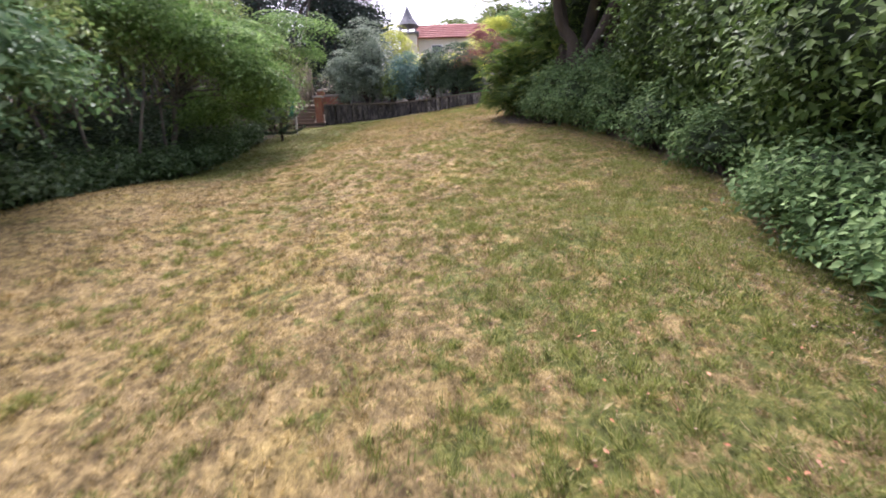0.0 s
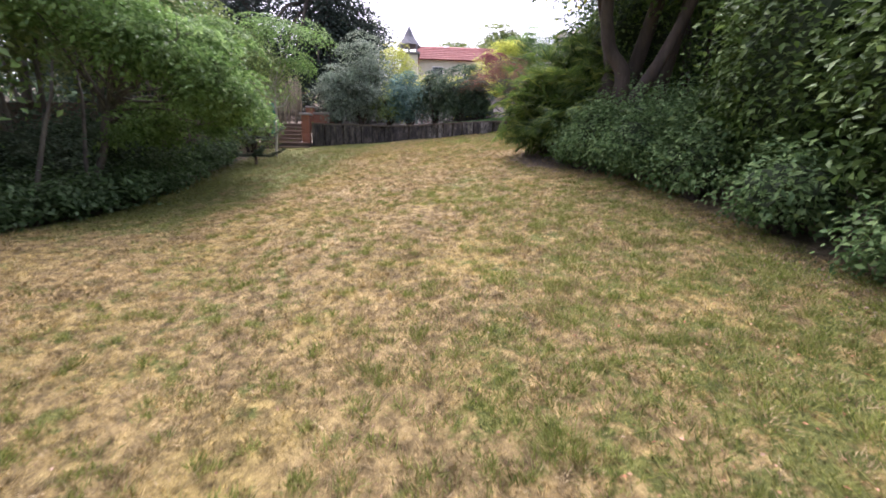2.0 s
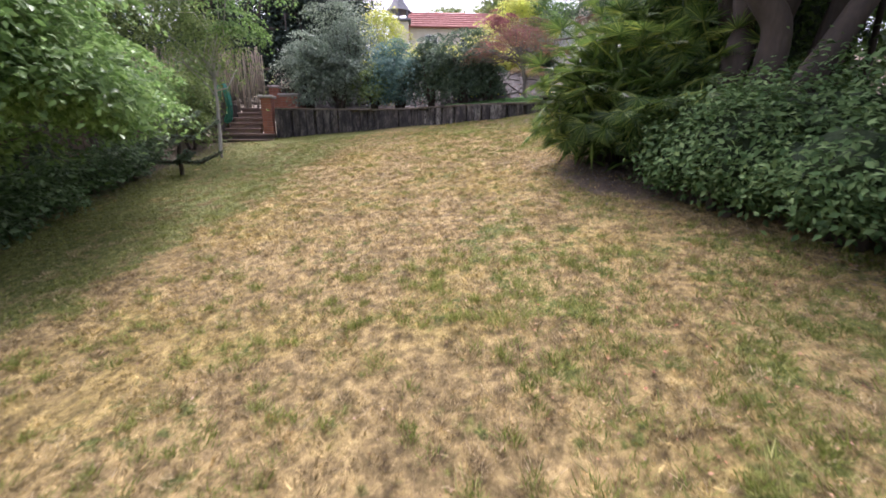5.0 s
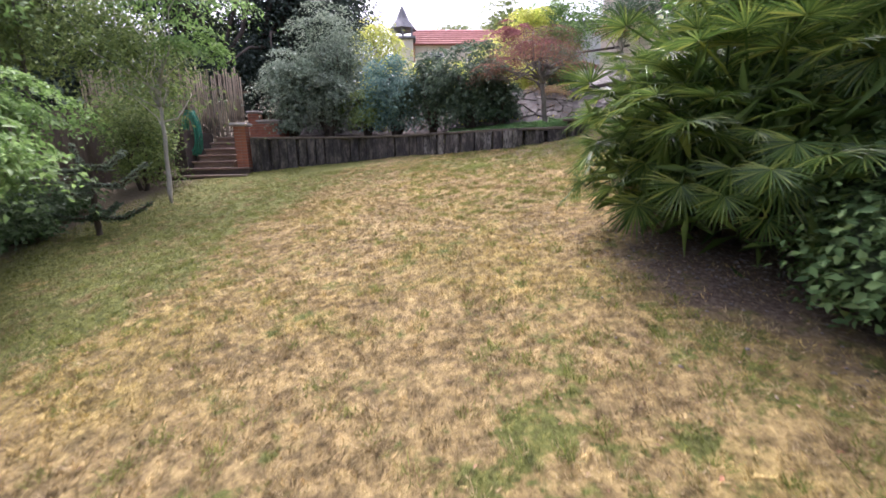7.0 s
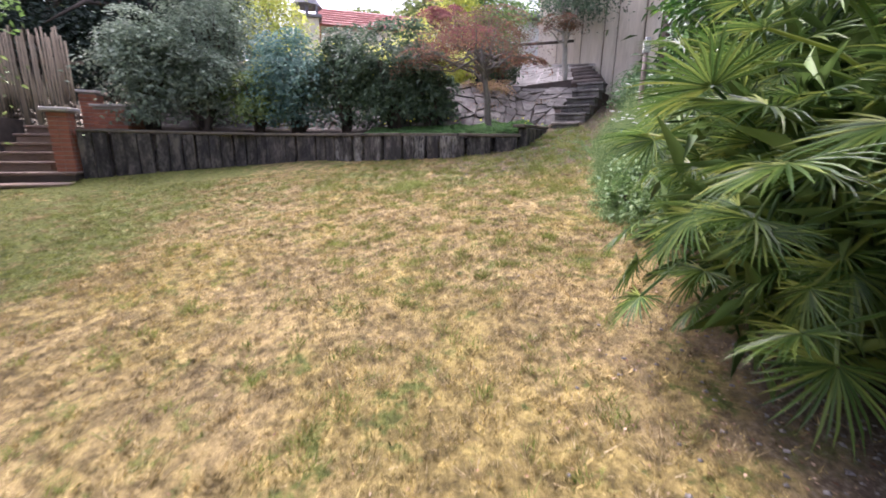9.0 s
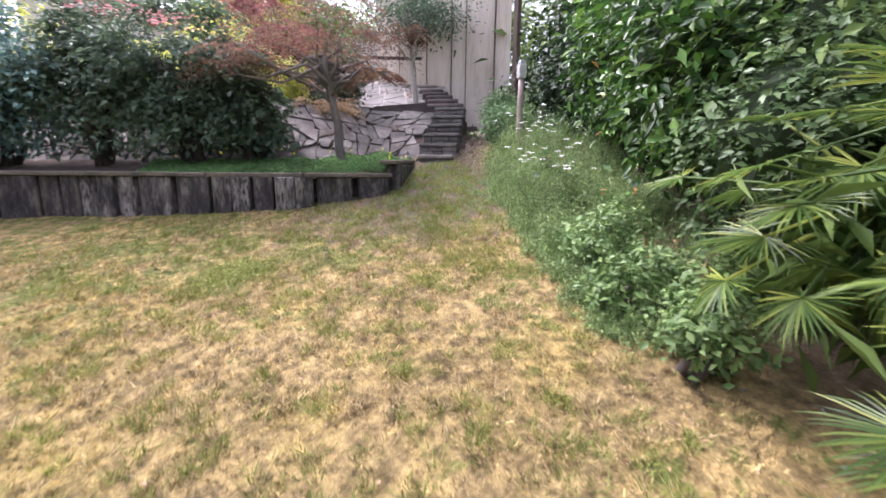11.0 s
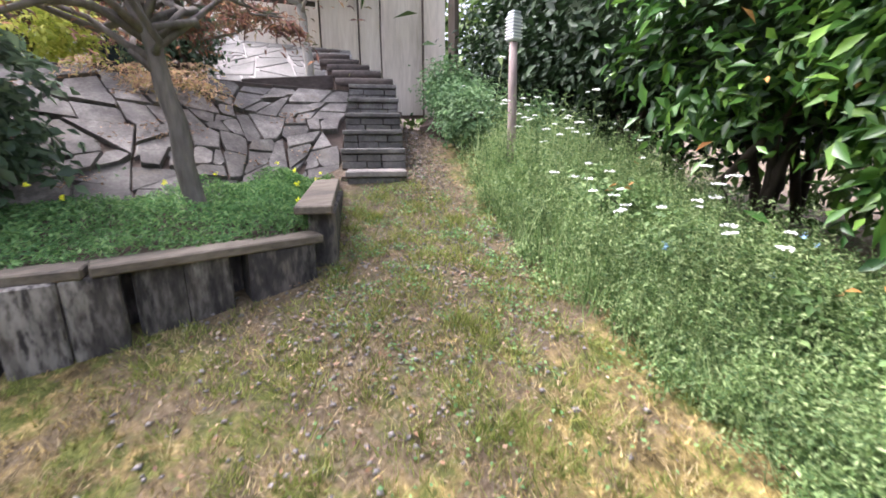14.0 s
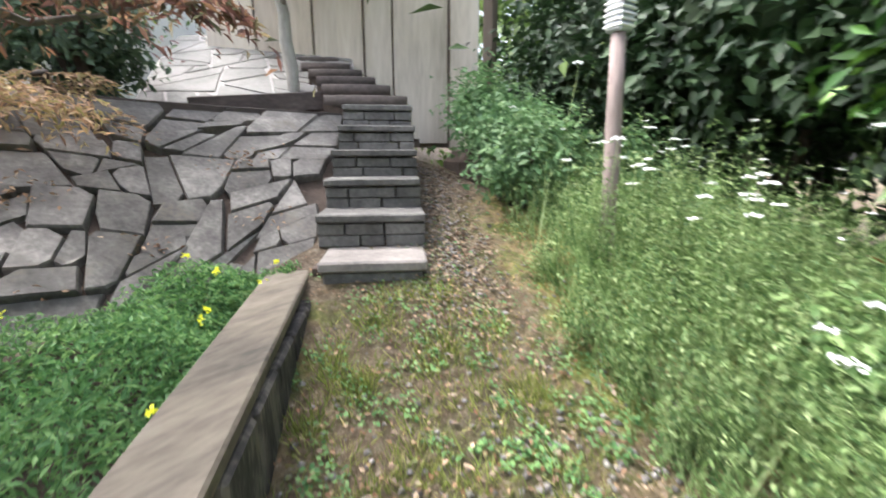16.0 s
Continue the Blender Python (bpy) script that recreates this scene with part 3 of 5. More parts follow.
part("upper_terrace", sheet(TOPS, far_edge, 4.47, 4.6, 6), M_SOIL, None, "bare brown terrace above the stone bank", kind="structure", smooth=True)


def clip_poly(poly, p, n):
    """The part of a polygon on the side of p that n points away from."""
    out = []
    for a, b in zip(poly, poly[1:] + poly[:1]):
        da, db = (a - p).dot(n), (b - p).dot(n)
        if da <= 0:
            out.append(a)
        if da * db < 0:
            out.append(a + (b - a) * (da / (da - db)))
    return out


def inset(poly, gap):
    """A polygon with every side moved inwards."""
    out = poly
    for a, b in zip(poly, poly[1:] + poly[:1]):
        if (b - a).length > 1e-6 and len(out) > 2:
            n = Vector((b.y - a.y, a.x - b.x)).normalized()
            out = clip_poly(out, a - n * gap, n)
    return out


def cells(w, h, cw, ch, seed, gap):
    """Crazy paving over a w by h field: split again and again by slanting cuts, then drawn in to leave the joints."""
    r = random.Random(seed)
    todo, out = [[Vector((0, 0)), Vector((w, 0)), Vector((w, h)), Vector((0, h))]], []
    while todo:
        poly = todo.pop()
        q = sum(poly, Vector((0, 0))) / len(poly)
        area = abs(sum(p.x * s1.y - s1.x * p.y for p, s1 in zip(poly, poly[1:] + poly[:1]))) / 2
        wide = max(p.x for p in poly) - min(p.x for p in poly)
        tall = max(p.y for p in poly) - min(p.y for p in poly)
        if area > cw * ch * r.choice((0.7, 1.1, 1.5, 2.0)):
            lying = wide < tall * 1.25 * r.uniform(0.75, 1.3)
            a = (math.pi / 2 if lying else 0) + r.gauss(0, 0.3)
            nd = Vector((math.cos(a), math.sin(a)))
            at = q + nd * (wide if not lying else tall) * r.uniform(-0.14, 0.14)
            todo += [p for p in (clip_poly(poly, at, nd), clip_poly(poly, at, -nd)) if len(p) > 2]
            continue
        small = inset(poly, gap * r.uniform(0.6, 1.9))
        for p in list(small):
            if r.random() < 0.42 and len(small) > 3:
                d = (p - q).normalized()
                d = Vector((d.x + r.uniform(-.3, .3), d.y + r.uniform(-.3, .3))).normalized()
                small = clip_poly(small, p - d * r.uniform(0.012, 0.05), d)
        if len(small) > 2:
            q = sum(small, Vector((0, 0))) / len(small)
            if max((p - q).length for p in small) > 0.04:
                out.append((q, small))
    return out


def stone_piece(poly, place, thick, lift, parent, mat, name="stone"):
    """A slab with rounded rim from a flat polygon; place maps (u, v, height)."""
    c = sum(poly, Vector((0, 0))) / len(poly)
    bm = bmesh.new()
    rings = []
    for f, hgt in ((1.0, -thick), (1.0, lift * 0.75), (0.95, lift)):
        rings.append([bm.verts.new(place(*(c + (p - c) * f), hgt + (rs.uniform(-.004, .004) if hgt > 0 else 0))) for p in poly])
    for a, b in zip(rings, rings[1:]):
        for q in range(len(poly)):
            bm.faces.new((a[q], a[(q + 1) % len(poly)], b[(q + 1) % len(poly)], b[q]))
    bm.faces.new(rings[-1])
    return part(name, bm, mat, parent)


bank = thing("stone_bank", (0, 0, 0), "sloping bank faced with large irregular grey stones and dark open joints", "stone wall")


RUN = [0.0]
for i0 in range(len(BANK) - 1):
    RUN.append(RUN[-1] + ((BANK[i0 + 1] + TOPS[i0 + 1]) / 2 - (BANK[i0] + TOPS[i0]) / 2).length)
RUN = [q / RUN[-1] for q in RUN]


def bank_place(u, v, hgt):
    L = 10.6
    u, v = u + 0.075 * math.sin(v * 4.6 + u * 1.9), v + 0.035 * math.sin(u * 4.3) * math.sin(math.pi * v / 1.55)
    f = float(np.interp(min(max(u / L, 0), 1), RUN, range(len(BANK))))
    i0 = min(int(f), len(BANK) - 2)
    a, b = BANK[i0].lerp(BANK[i0 + 1], f - i0), TOPS[i0].lerp(TOPS[i0 + 1], f - i0)
    t = v / 1.55
    p = a.lerp(b, t)
    d = (b - a).normalized()
    return Vector((p.x - d.x * hgt * 0.6, p.y - d.y * hgt * 0.6, 3.53 + 0.98 * t + hgt * 0.8))


for s, poly in cells(10.6, 1.55, 0.32, 0.19, 11, 0.0042):
    if s.x < 10.5:
        stone_piece(poly, bank_place, 0.06, rs.uniform(0.012, 0.045), bank, M_STONE)
deb = []
for q in range(46):
    u0, v0 = rs.uniform(4.2, 10.2), rs.uniform(0.1, 1.5) ** 0.8
    for e in range(rs.randint(8, 60)):
        deb.append(tuple(bank_place(u0 + rs.gauss(0, .09), min(1.55, max(0, v0 + rs.gauss(0, .045))), 0.045 + rs.random() * 0.02)))
debris = thing("bank_litter", (0, 0, 0), "brown dried leaf litter caught in the joints of the stones", "litter", kind="stuff")
part("leaf_litter", leaves(np.array(deb), 0.028, rng, 0.5, 1.0), M_DRYLEAF, debris, kind="stuff")
top_edge = along(TOPS, 0.45)
kerb = thing("timber_edging", (0, 0, 0), "thin dark timber edging along the top of the stone bank", "edging")
for a, b in zip(top_edge, top_edge[1:]):
    board_along(a, b, 0.06, 0.1, 4.55, 4.55, "edging_board", M_LOG, kerb, 0.004)

# ---- stone steps and log steps ----
SD, SR = Vector((0.75, 0.66)), Vector((0.66, -0.75))
steps = thing("stone_steps", (4.65, 17.3, 3.45), "steep garden steps of dark stacked stone with a pale bottom slab", "steps", rz=-math.degrees(math.atan2(0.75, 0.66)))
for n in range(6):
    z1 = 3.71 + 0.18 * n - 3.45
    w = 0.31 - 0.006 * n
    y0 = 0.31 * n + (0 if n else -0.04)
    mat = M_SLAB if n == 0 else M_DARKSTONE
    if n == 0:
        part("slab", boxed((-w + 0.065, y0, z1 - 0.06), (w - 0.02, y0 + 0.36, z1 - 0.005), 0.01), mat, steps, "pale worn bottom slab")
        part("riser", boxed((-w + 0.08, y0 + 0.03, -0.25), (w - 0.04, y0 + 0.35, z1 - 0.064), 0.01), M_DARKSTONE, steps)
    else:
        part("tread", boxed((-w, y0 - 0.015, z1 - 0.045), (w, y0 + 0.36, z1), 0.008, pose(0, 0, 0, 0, rs.uniform(-.6, .6), 0)), mat, steps)
        for row in range(2):
            cut = [-w, rs.uniform(-0.65, -0.15) * w, rs.uniform(0.1, 0.65) * w, w]
            for a, b in zip(cut, cut[1:]):
                if b - a > 0.04:
                    part("stone", boxed((a + 0.004, y0 + rs.uniform(0, 0.02), z1 - 0.05 - 0.068 * (row + 1)), (b - 0.004, y0 + 0.3, z1 - 0.05 - 0.068 * row - 0.004), 0.006), mat, steps)
part("core", boxed((-0.29, 0.06, -0.3), (0.29, 1.85, 0.2), 0.0), M_SOIL, steps)
part("core", boxed((-0.28, 0.7, 0.2), (0.28, 1.85, 0.6), 0.0), M_SOIL, steps)
part("core", boxed((-0.27, 1.3, 0.6), (0.27, 2.2, 0.95), 0.0), M_SOIL, steps)
LOGS = [(5.84, 18.47, 4.64, .34), (6.0, 18.74, 4.77, .3), (6.12, 19.0, 4.88, .27), (6.24, 19.28, 4.99, .26), (6.36, 19.56, 5.1, .25), (6.47, 19.84, 5.21, .24)]
lsteps = thing("log_steps", (0, 0, 0), "dark log-edged steps climbing beside the tall board fence", "steps")
for x, y, z, w in LOGS:
    c = Vector((x, y, z))
    r = Vector((SR.x, SR.y, 0))
    part("log", tube([c - r * w, c - r * w * .3, c + r * w * .4, c + r * w], [0.055, 0.06, 0.06, 0.052], 10), M_LOG, lsteps, smooth=True)
    bm = boxed((-w, 0.0, -0.5), (w, 0.42, 0.03), 0.0, pose(x, y, z, 0, 0, -math.degrees(math.atan2(0.75, 0.66)) + 8))
    part("tread", bm, M_SOIL, lsteps)

# dark timber edge and pale paved mound behind the slim tree
edge = thing("timber_retainer", (0, 0, 0), "low dark timber retaining edge below the pale paved mound", "edging")
board_along((4.9, 19.5), (5.9, 19.0), 0.06, 0.16, 4.66, 4.78, "edging_board", M_LOG, edge)
board_along((5.9, 19.0), (6.3, 18.75), 0.06, 0.22, 4.8, 4.86, "edging_board", M_LOG, edge)
mound = thing("paved_mound", (0, 0, 0), "sloping mound paved with pale irregular flagstones and light joints", "paving")


def mound_place(u, v, hgt):
    a = Vector((4.75, 20.2)).lerp(Vector((6.25, 18.95)), u / 2.0)
    p = a + Vector((0.62, 0.78)) * v * 0.93
    return Vector((p.x, p.y, 4.62 + 0.16 * u / 2.0 + 0.46 * v + 0.12 * math.sin(1.57 * min(1, v / 1.6)) + hgt))


bm = bmesh.new()
g = [[bm.verts.new(mound_place(u, v, -0.006)) for u in (0, .7, 1.3, 2.0)] for v in (0, .4, .8, 1.2, 1.6, 1.9)]
for r0, r1 in zip(g, g[1:]):
    for q in range(3):
        bm.faces.new((r0[q], r0[q + 1], r1[q + 1], r1[q]))
part("mortar_bed", bm, M_COPING, mound)
for s, poly in cells(2.0, 1.9, 0.32, 0.28, 3, 0.009):
    stone_piece(poly, mound_place, 0.03, 0.006, mound, M_PALESTONE, "flagstone")

# ---- tall pale board fence by the steps ----
tall = thing("board_fence", (0, 0, 0), "tall pale weathered fence of wide vertical boards", "fence")
A, B = Vector((7.5, 18.4)), Vector((5.9, 20.9))
d = (B - A).normalized()
x = 0.0
while x < (B - A).length:
    w = rs.uniform(0.24, 0.34)
    p = A + d * (x + w / 2)
    m = pose(p.x, p.y, 0, 0, rs.uniform(-.2, .2), math.degrees(math.atan2(d.y, d.x)))
    part("board", boxed((-w / 2 + 0.006, -0.012 + rs.uniform(-.006, .006), 4.3 + 0.15 * x), (w / 2 - 0.006, 0.014, 7.4 + rs.uniform(-.02, .02)), 0.004, m), M_BOARD, tall)
    x += w
part("corner_post", boxed((-0.06, -0.06, 4.2), (0.06, 0.06, 7.5), 0.01, pose(7.56, 18.28, 0)), M_OLDBOARD, tall)
part("backing", boxed((0, -0.05, 4.3), ((B - A).length, -0.03, 7.2), 0, pose(A.x, A.y, 0, 0, 0, math.degrees(math.atan2(d.y, d.x))) @ pose(0, 0, 0)), M_OLDBOARD, tall)

# ---- bird box on its post ----
bpost = thing("bird_box_post", (5.55, 16.4, gz(5.55, 16.4)), "slim pinkish-grey wooden post leaning slightly, standing in tall weeds", "post")
part("shaft", tube([(0, 0, -.2), (0.008, 0.006, .25), (0.02, 0.012, .5), (0.032, 0.026, .85), (0.05, 0.04, 1.2)], [0.043, 0.04, 0.042, 0.039, 0.037], 12), M_POST, bpost, smooth=True)
bb = thing("feeder_box", (5.6, 16.44, gz(5.55, 16.4) + 1.2), "small grey ribbed metal box fixed on top of the post", "bird feeder", rz=-25)
part("body", boxed((-0.05, -0.05, -.02), (0.05, 0.05, 0.2), 0.01), M_METAL, bb)
for q in range(7):
    part("slat", boxed((-0.056, -0.056, 0.0 + q * 0.027), (0.056, 0.056, 0.012 + q * 0.027), 0.003), M_WHITE, bb)
part("lid", boxed((-0.045, -0.045, 0.2), (0.045, 0.045, 0.225), 0.008), M_METAL, bb)

# ---- left steps, brick pillar, planter, fences ----
pill = thing("brick_pillar", (-4.2, 19.12, 2.5), "square red brick pillar with a pale coping at the foot of the steps", "pillar")
part("mortar_core", boxed((-0.135, -0.135, -.1), (0.135, 0.135, 1.25)), M_MORTAR, pill)
brick_a = boxed((-0.07, -0.05, -0.032), (0.07, 0.05, 0.032), 0.004)
BR = part("brick", brick_a, M_BRICK, pill)
BR.matrix_basis = pose(-0.075, -0.095, 0.0)
for row in range(17):
    off = 0.0
    for q, (bx, by, rz) in enumerate([(-0.075, -0.095, 0), (0.07, -0.095, 0), (0.095, 0.05, 90), (0.03, 0.1, 0), (-0.095, 0.05, 90)]):
        if row == 0 and q == 0:
            continue
        o = BR.copy()
        scene.collection.objects.link(o)
        s = -1 if row % 2 else 1
        o.matrix_basis = pose(bx * s, by, row * 0.073, 0, 0, rz)
part("coping", boxed((-0.21, -0.21, 1.22), (0.21, 0.21, 1.29), 0.012), M_COPING, pill)


def brick_block(name, at, size, label, rz=0, category="planter"):
    """A low brick block with separate bricks on its faces and a coping slab."""
    ob = thing(name, at, label, category, rz=rz)
    w, dd, h = size
    part("mortar_core", boxed((0.01, 0.01, -.1), (w - 0.01, dd - 0.01, h - 0.05)), M_MORTAR, ob)
    first = None
    for row in range(int((h - 0.06) / 0.073)):
        for q in range(int(w / 0.22) + 1):
            x0 = q * 0.22 - (0.11 if row % 2 else 0)
            a, b = max(x0, 0), min(x0 + 0.212, w)
            if b - a > 0.05:
                part("brick", boxed((a, -0.004, row * 0.073), (b, 0.1, row * 0.073 + 0.064), 0.004), M_BRICK, ob)
        for q in range(int(dd / 0.22)):
            part("brick", boxed((w - 0.1, 0.105 + q * 0.22, row * 0.073), (w + 0.004, 0.105 + q * 0.22 + 0.21, row * 0.073 + 0.064), 0.004), M_BRICK, ob)
    part("coping", boxed((-0.03, -0.03, h - 0.05), (w + 0.03, dd + 0.03, h), 0.01), M_COPING, ob)
    return ob


brick_block("brick_planter", (-4.1, 20.0, 3.48), (0.62, 0.9, 0.46), "low red brick planter wall with pale coping behind the pillar", -10)
brick_block("brick_pier", (-4.55, 20.6, 3.3), (0.3, 0.3, 0.95), "short red brick pier with pale coping by the upper steps", 0, "pillar")
lst = thing("garden_steps", (-4.9, 18.7, 2.45), "brown timber and brick steps climbing to the fence", "steps", rz=6)
for n in range(7):
    x0, x1 = (-1.0, 0.95) if n == 0 else ((-0.75, 0.95) if n == 1 else (-0.62 + 0.05 * n, 0.5))
    y0 = -0.45 if n == 0 else (-0.05 if n == 1 else 0.0 + 0.32 * (n - 1))
    z1 = 0.08 + 0.165 * n
    part("tread", boxed((x0, y0 - 0.03, z1 - 0.05), (x1, y0 + (0.9 if n < 2 else 0.4), z1), 0.01), M_WOODSTEP, lst)
    part("riser", boxed((x0 + 0.03, y0, z1 - 0.25), (x1 - 0.03, y0 + (0.86 if n < 2 else 0.36), z1 - 0.053), 0.004), M_LOG if n < 2 else M_WOODSTEP, lst)
part("side_wall", boxed((-0.9, 0.25, -0.5), (-0.6, 2.3, 1.2), 0.01), M_LOG, lst)
pf = thing("stake_fence", (0, 0, 0), "tall fence of slim tan upright stakes behind the garden steps", "fence")
for n in range(82):
    xx = -9.3 + n * 0.055
    h = 5.4 + 0.1 * math.sin(n * 1.3) + rs.uniform(-.05, .05)
    part("stake", tube([(xx, 21.1, 3.1), (xx + rs.uniform(-.01, .01), 21.1, 4.2), (xx + rs.uniform(-.02, .02), 21.1, h)], [0.022, 0.022, 0.018], 7), M_STAKE, pf, smooth=True)
for z in (3.7, 4.8):
    part("rail", boxed((-9.3, 21.13, z), (-4.6, 21.17, z + 0.07), 0.005), M_OLDBOARD, pf)
lf = thing("side_fence", (0, 0, 0), "dark brown panel fence half hidden behind the hedge trees", "fence")
fp = [(-8.6, 6.0), (-8.4, 12.0), (-7.6, 18.0), (-6.9, 21.0)]
for a, b in zip(along(smooth_line(fp), 0.18), along(smooth_line(fp), 0.18)[1:]):
    mid, dd = (a + b) / 2, b - a
    part("board", boxed((-0.084, -0.01, gz(mid.x, mid.y) - .1), (0.084, 0.012, gz(mid.x, mid.y) + 1.8), 0.003, pose(mid.x, mid.y, 0, 0, 0, math.degrees(math.atan2(dd.y, dd.x)))), M_OLDBOARD, lf)
hose = thing("garden_hose", (-5.55, 19.35, gz(-5.5, 19.3) + 0.25), "green garden hose hanging in long loose loops beside the steps", "hose")
for q in range(13):
    wx, wz, ox = rs.uniform(.1, .2), rs.uniform(.45, .62), rs.uniform(-.05, .05)
    ring = [(ox + wx * math.cos(t) * (1 - .25 * math.sin(t)), (q - 6) * .017 + .02 * math.sin(2 * t + q), .72 + wz * math.sin(t)) for t in np.linspace(1.57, 7.85, 20)]
    part("loop", tube(ring, [0.013] * 20, 6), M_GREENNET, hose, smooth=True)
part("bracket", boxed((-.05, -.16, 1.28), (.05, .2, 1.36), .01), M_OLDBOARD, hose)
part("post", boxed((-.04, .14, -.4), (.04, .2, 1.4), .008), M_OLDBOARD, hose)

# ---- hedge on the right ----
HR = [(3.9, -1.5), (3.75, 0.2), (3.7, 1.9), (3.85, 3.5), (4.05, 5.1), (4.1, 6.7), (4.0, 8.2), (3.55, 9.0)]
for n, (x, y) in enumerate(HR):
    big = n < 6
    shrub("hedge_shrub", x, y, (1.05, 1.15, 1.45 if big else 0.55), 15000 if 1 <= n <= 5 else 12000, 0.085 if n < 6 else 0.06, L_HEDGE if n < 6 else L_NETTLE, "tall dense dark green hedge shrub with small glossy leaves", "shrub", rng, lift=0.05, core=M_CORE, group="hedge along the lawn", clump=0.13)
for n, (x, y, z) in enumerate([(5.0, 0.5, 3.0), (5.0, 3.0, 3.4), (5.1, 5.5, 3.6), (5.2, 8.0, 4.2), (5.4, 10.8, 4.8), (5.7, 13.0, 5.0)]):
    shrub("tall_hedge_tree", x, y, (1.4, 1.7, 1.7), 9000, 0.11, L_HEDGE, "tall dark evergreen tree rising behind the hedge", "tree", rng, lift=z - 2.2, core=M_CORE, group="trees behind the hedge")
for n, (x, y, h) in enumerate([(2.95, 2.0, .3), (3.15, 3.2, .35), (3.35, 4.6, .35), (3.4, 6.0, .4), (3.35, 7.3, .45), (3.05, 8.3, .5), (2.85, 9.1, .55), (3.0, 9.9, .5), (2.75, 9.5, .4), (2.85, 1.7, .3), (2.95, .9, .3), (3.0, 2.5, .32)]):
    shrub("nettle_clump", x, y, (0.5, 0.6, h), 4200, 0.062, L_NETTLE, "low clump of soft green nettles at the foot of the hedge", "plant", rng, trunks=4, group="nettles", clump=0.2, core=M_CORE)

# ---- many-stemmed old tree on the right ----
old = thing("old_tree", (3.75, 9.9, gz(3.75, 9.9)), "large old tree with several thick smooth leaning brown stems", "tree")
b = Vector((3.75, 9.9, gz(3.75, 9.9)))
for r, *way in [
        (.125, (3.32, 9.95), (3.26, 9.87, 2.7), (3.2, 9.8, 3.1), (3.3, 9.85, 3.6), (3.15, 9.8, 4.3), (2.8, 9.6, 5.2)),
        (.12, (3.5, 9.75), (3.32, 9.62, 2.75), (3.36, 9.55, 3.1), (3.34, 9.5, 3.5), (3.12, 9.55, 3.85), (3.0, 9.5, 4.4), (2.9, 9.2, 5.2)),
        (.15, (4.0, 10.3), (3.95, 10.25, 2.8), (3.85, 10.2, 3.4), (3.95, 10.1, 4.0), (4.2, 9.9, 5.2)),
        (.1, (3.35, 9.3), (3.4, 9.18, 2.85), (3.55, 9.14, 3.2), (3.85, 9.15, 3.7), (4.1, 9.0, 4.4), (4.2, 8.7, 5.2)),
        (.12, (4.1, 10.2), (4.25, 10.0, 3.0), (4.4, 9.9, 3.9), (4.6, 9.6, 5.2)),
        (.1, (3.7, 10.3), (3.6, 10.3, 3.0), (3.5, 10.4, 3.9), (3.3, 10.5, 5.2))]:
    path = smooth_line([Vector((*way[0], gz(*way[0]) - .15))] + [Vector(p) for p in way[1:]], 4)
    part("stem", tube([p - b for p in path], [r * (1.3 - 0.6 * i / len(path)) for i in range(len(path))], 12), M_DARKBARK, old, smooth=True)
for c, radii, n, mat in [((3.6, 9.8, 5.9), (1.9, 2.2, 1.0), 9000, L_SHRUB), ((2.6, 9.4, 5.6), (1.2, 1.4, .7), 5000, L_YELLOWGREEN), ((4.8, 9.0, 5.4), (1.5, 1.8, 1.1), 7000, L_HEDGE)]:
    crown(old, Vector(c) - b, radii, n, 0.1, mat, rng)
shrub("dark_evergreen", 4.4, 11.3, (1.2, 1.2, 1.5), 9000, 0.09, L_HEDGE, "dense dark evergreen shrub behind the old tree", "shrub", rng, core=M_CORE, lift=.3)
shrub("dark_evergreen", 4.9, 12.6, (1.2, 1.2, 1.6), 8000, 0.09, L_HEDGE, "dense dark evergreen shrub beside the fan palm", "shrub", rng, core=M_CORE, lift=.3)

# ---- fan palm ----
PALM = (3.04, 11.3)
palm = thing("fan_palm", (*PALM, gz(*PALM)), "broad clumping fan palm with stiff glossy green fronds, over bare soil", "palm")


def fan_mesh(seed, seg=26, spread=205):
    """One fan: folded pointed blades spread about the end of its stalk, which points along +y."""
    r = random.Random(seed)
    bm = bmesh.new()
    for q in range(seg):
        a = radians(-spread / 2 + spread * q / (seg - 1) + r.uniform(-2, 2))
        L = (0.43 - 0.1 * abs(q / (seg - 1) - 0.5)) * r.uniform(0.88, 1.08)
        w = 0.0095
        dx, dy = math.sin(a), math.cos(a)
        sx, sy = dy, -dx
        cup, droop = 0.1 * (1 - math.cos(a)), r.uniform(0.03, 0.11)
        rows = []
        for t, ww in ((0.04, 0.4), (0.35, 1.0), (0.72, 0.85), (1.0, 0.04)):
            z = -droop * t**3 + cup * t * 0.4
            c = Vector((dx * L * t, dy * L * t, z))
            s = Vector((sx, sy, 0)) * w * ww
            rows.append([bm.verts.new(c - s), bm.verts.new(c + Vector((0, 0, -0.008 * ww))), bm.verts.new(c + s)])
        for u, v in zip(rows, rows[1:]):
            bm.faces.new((u[0], u[1], v[1], v[0]))
            bm.faces.new((u[1], u[2], v[2], v[1]))
    me = bpy.data.meshes.new("frond")
    bm.to_mesh(me)
    bm.free()
    me.materials.append(L_PALM)
    return me


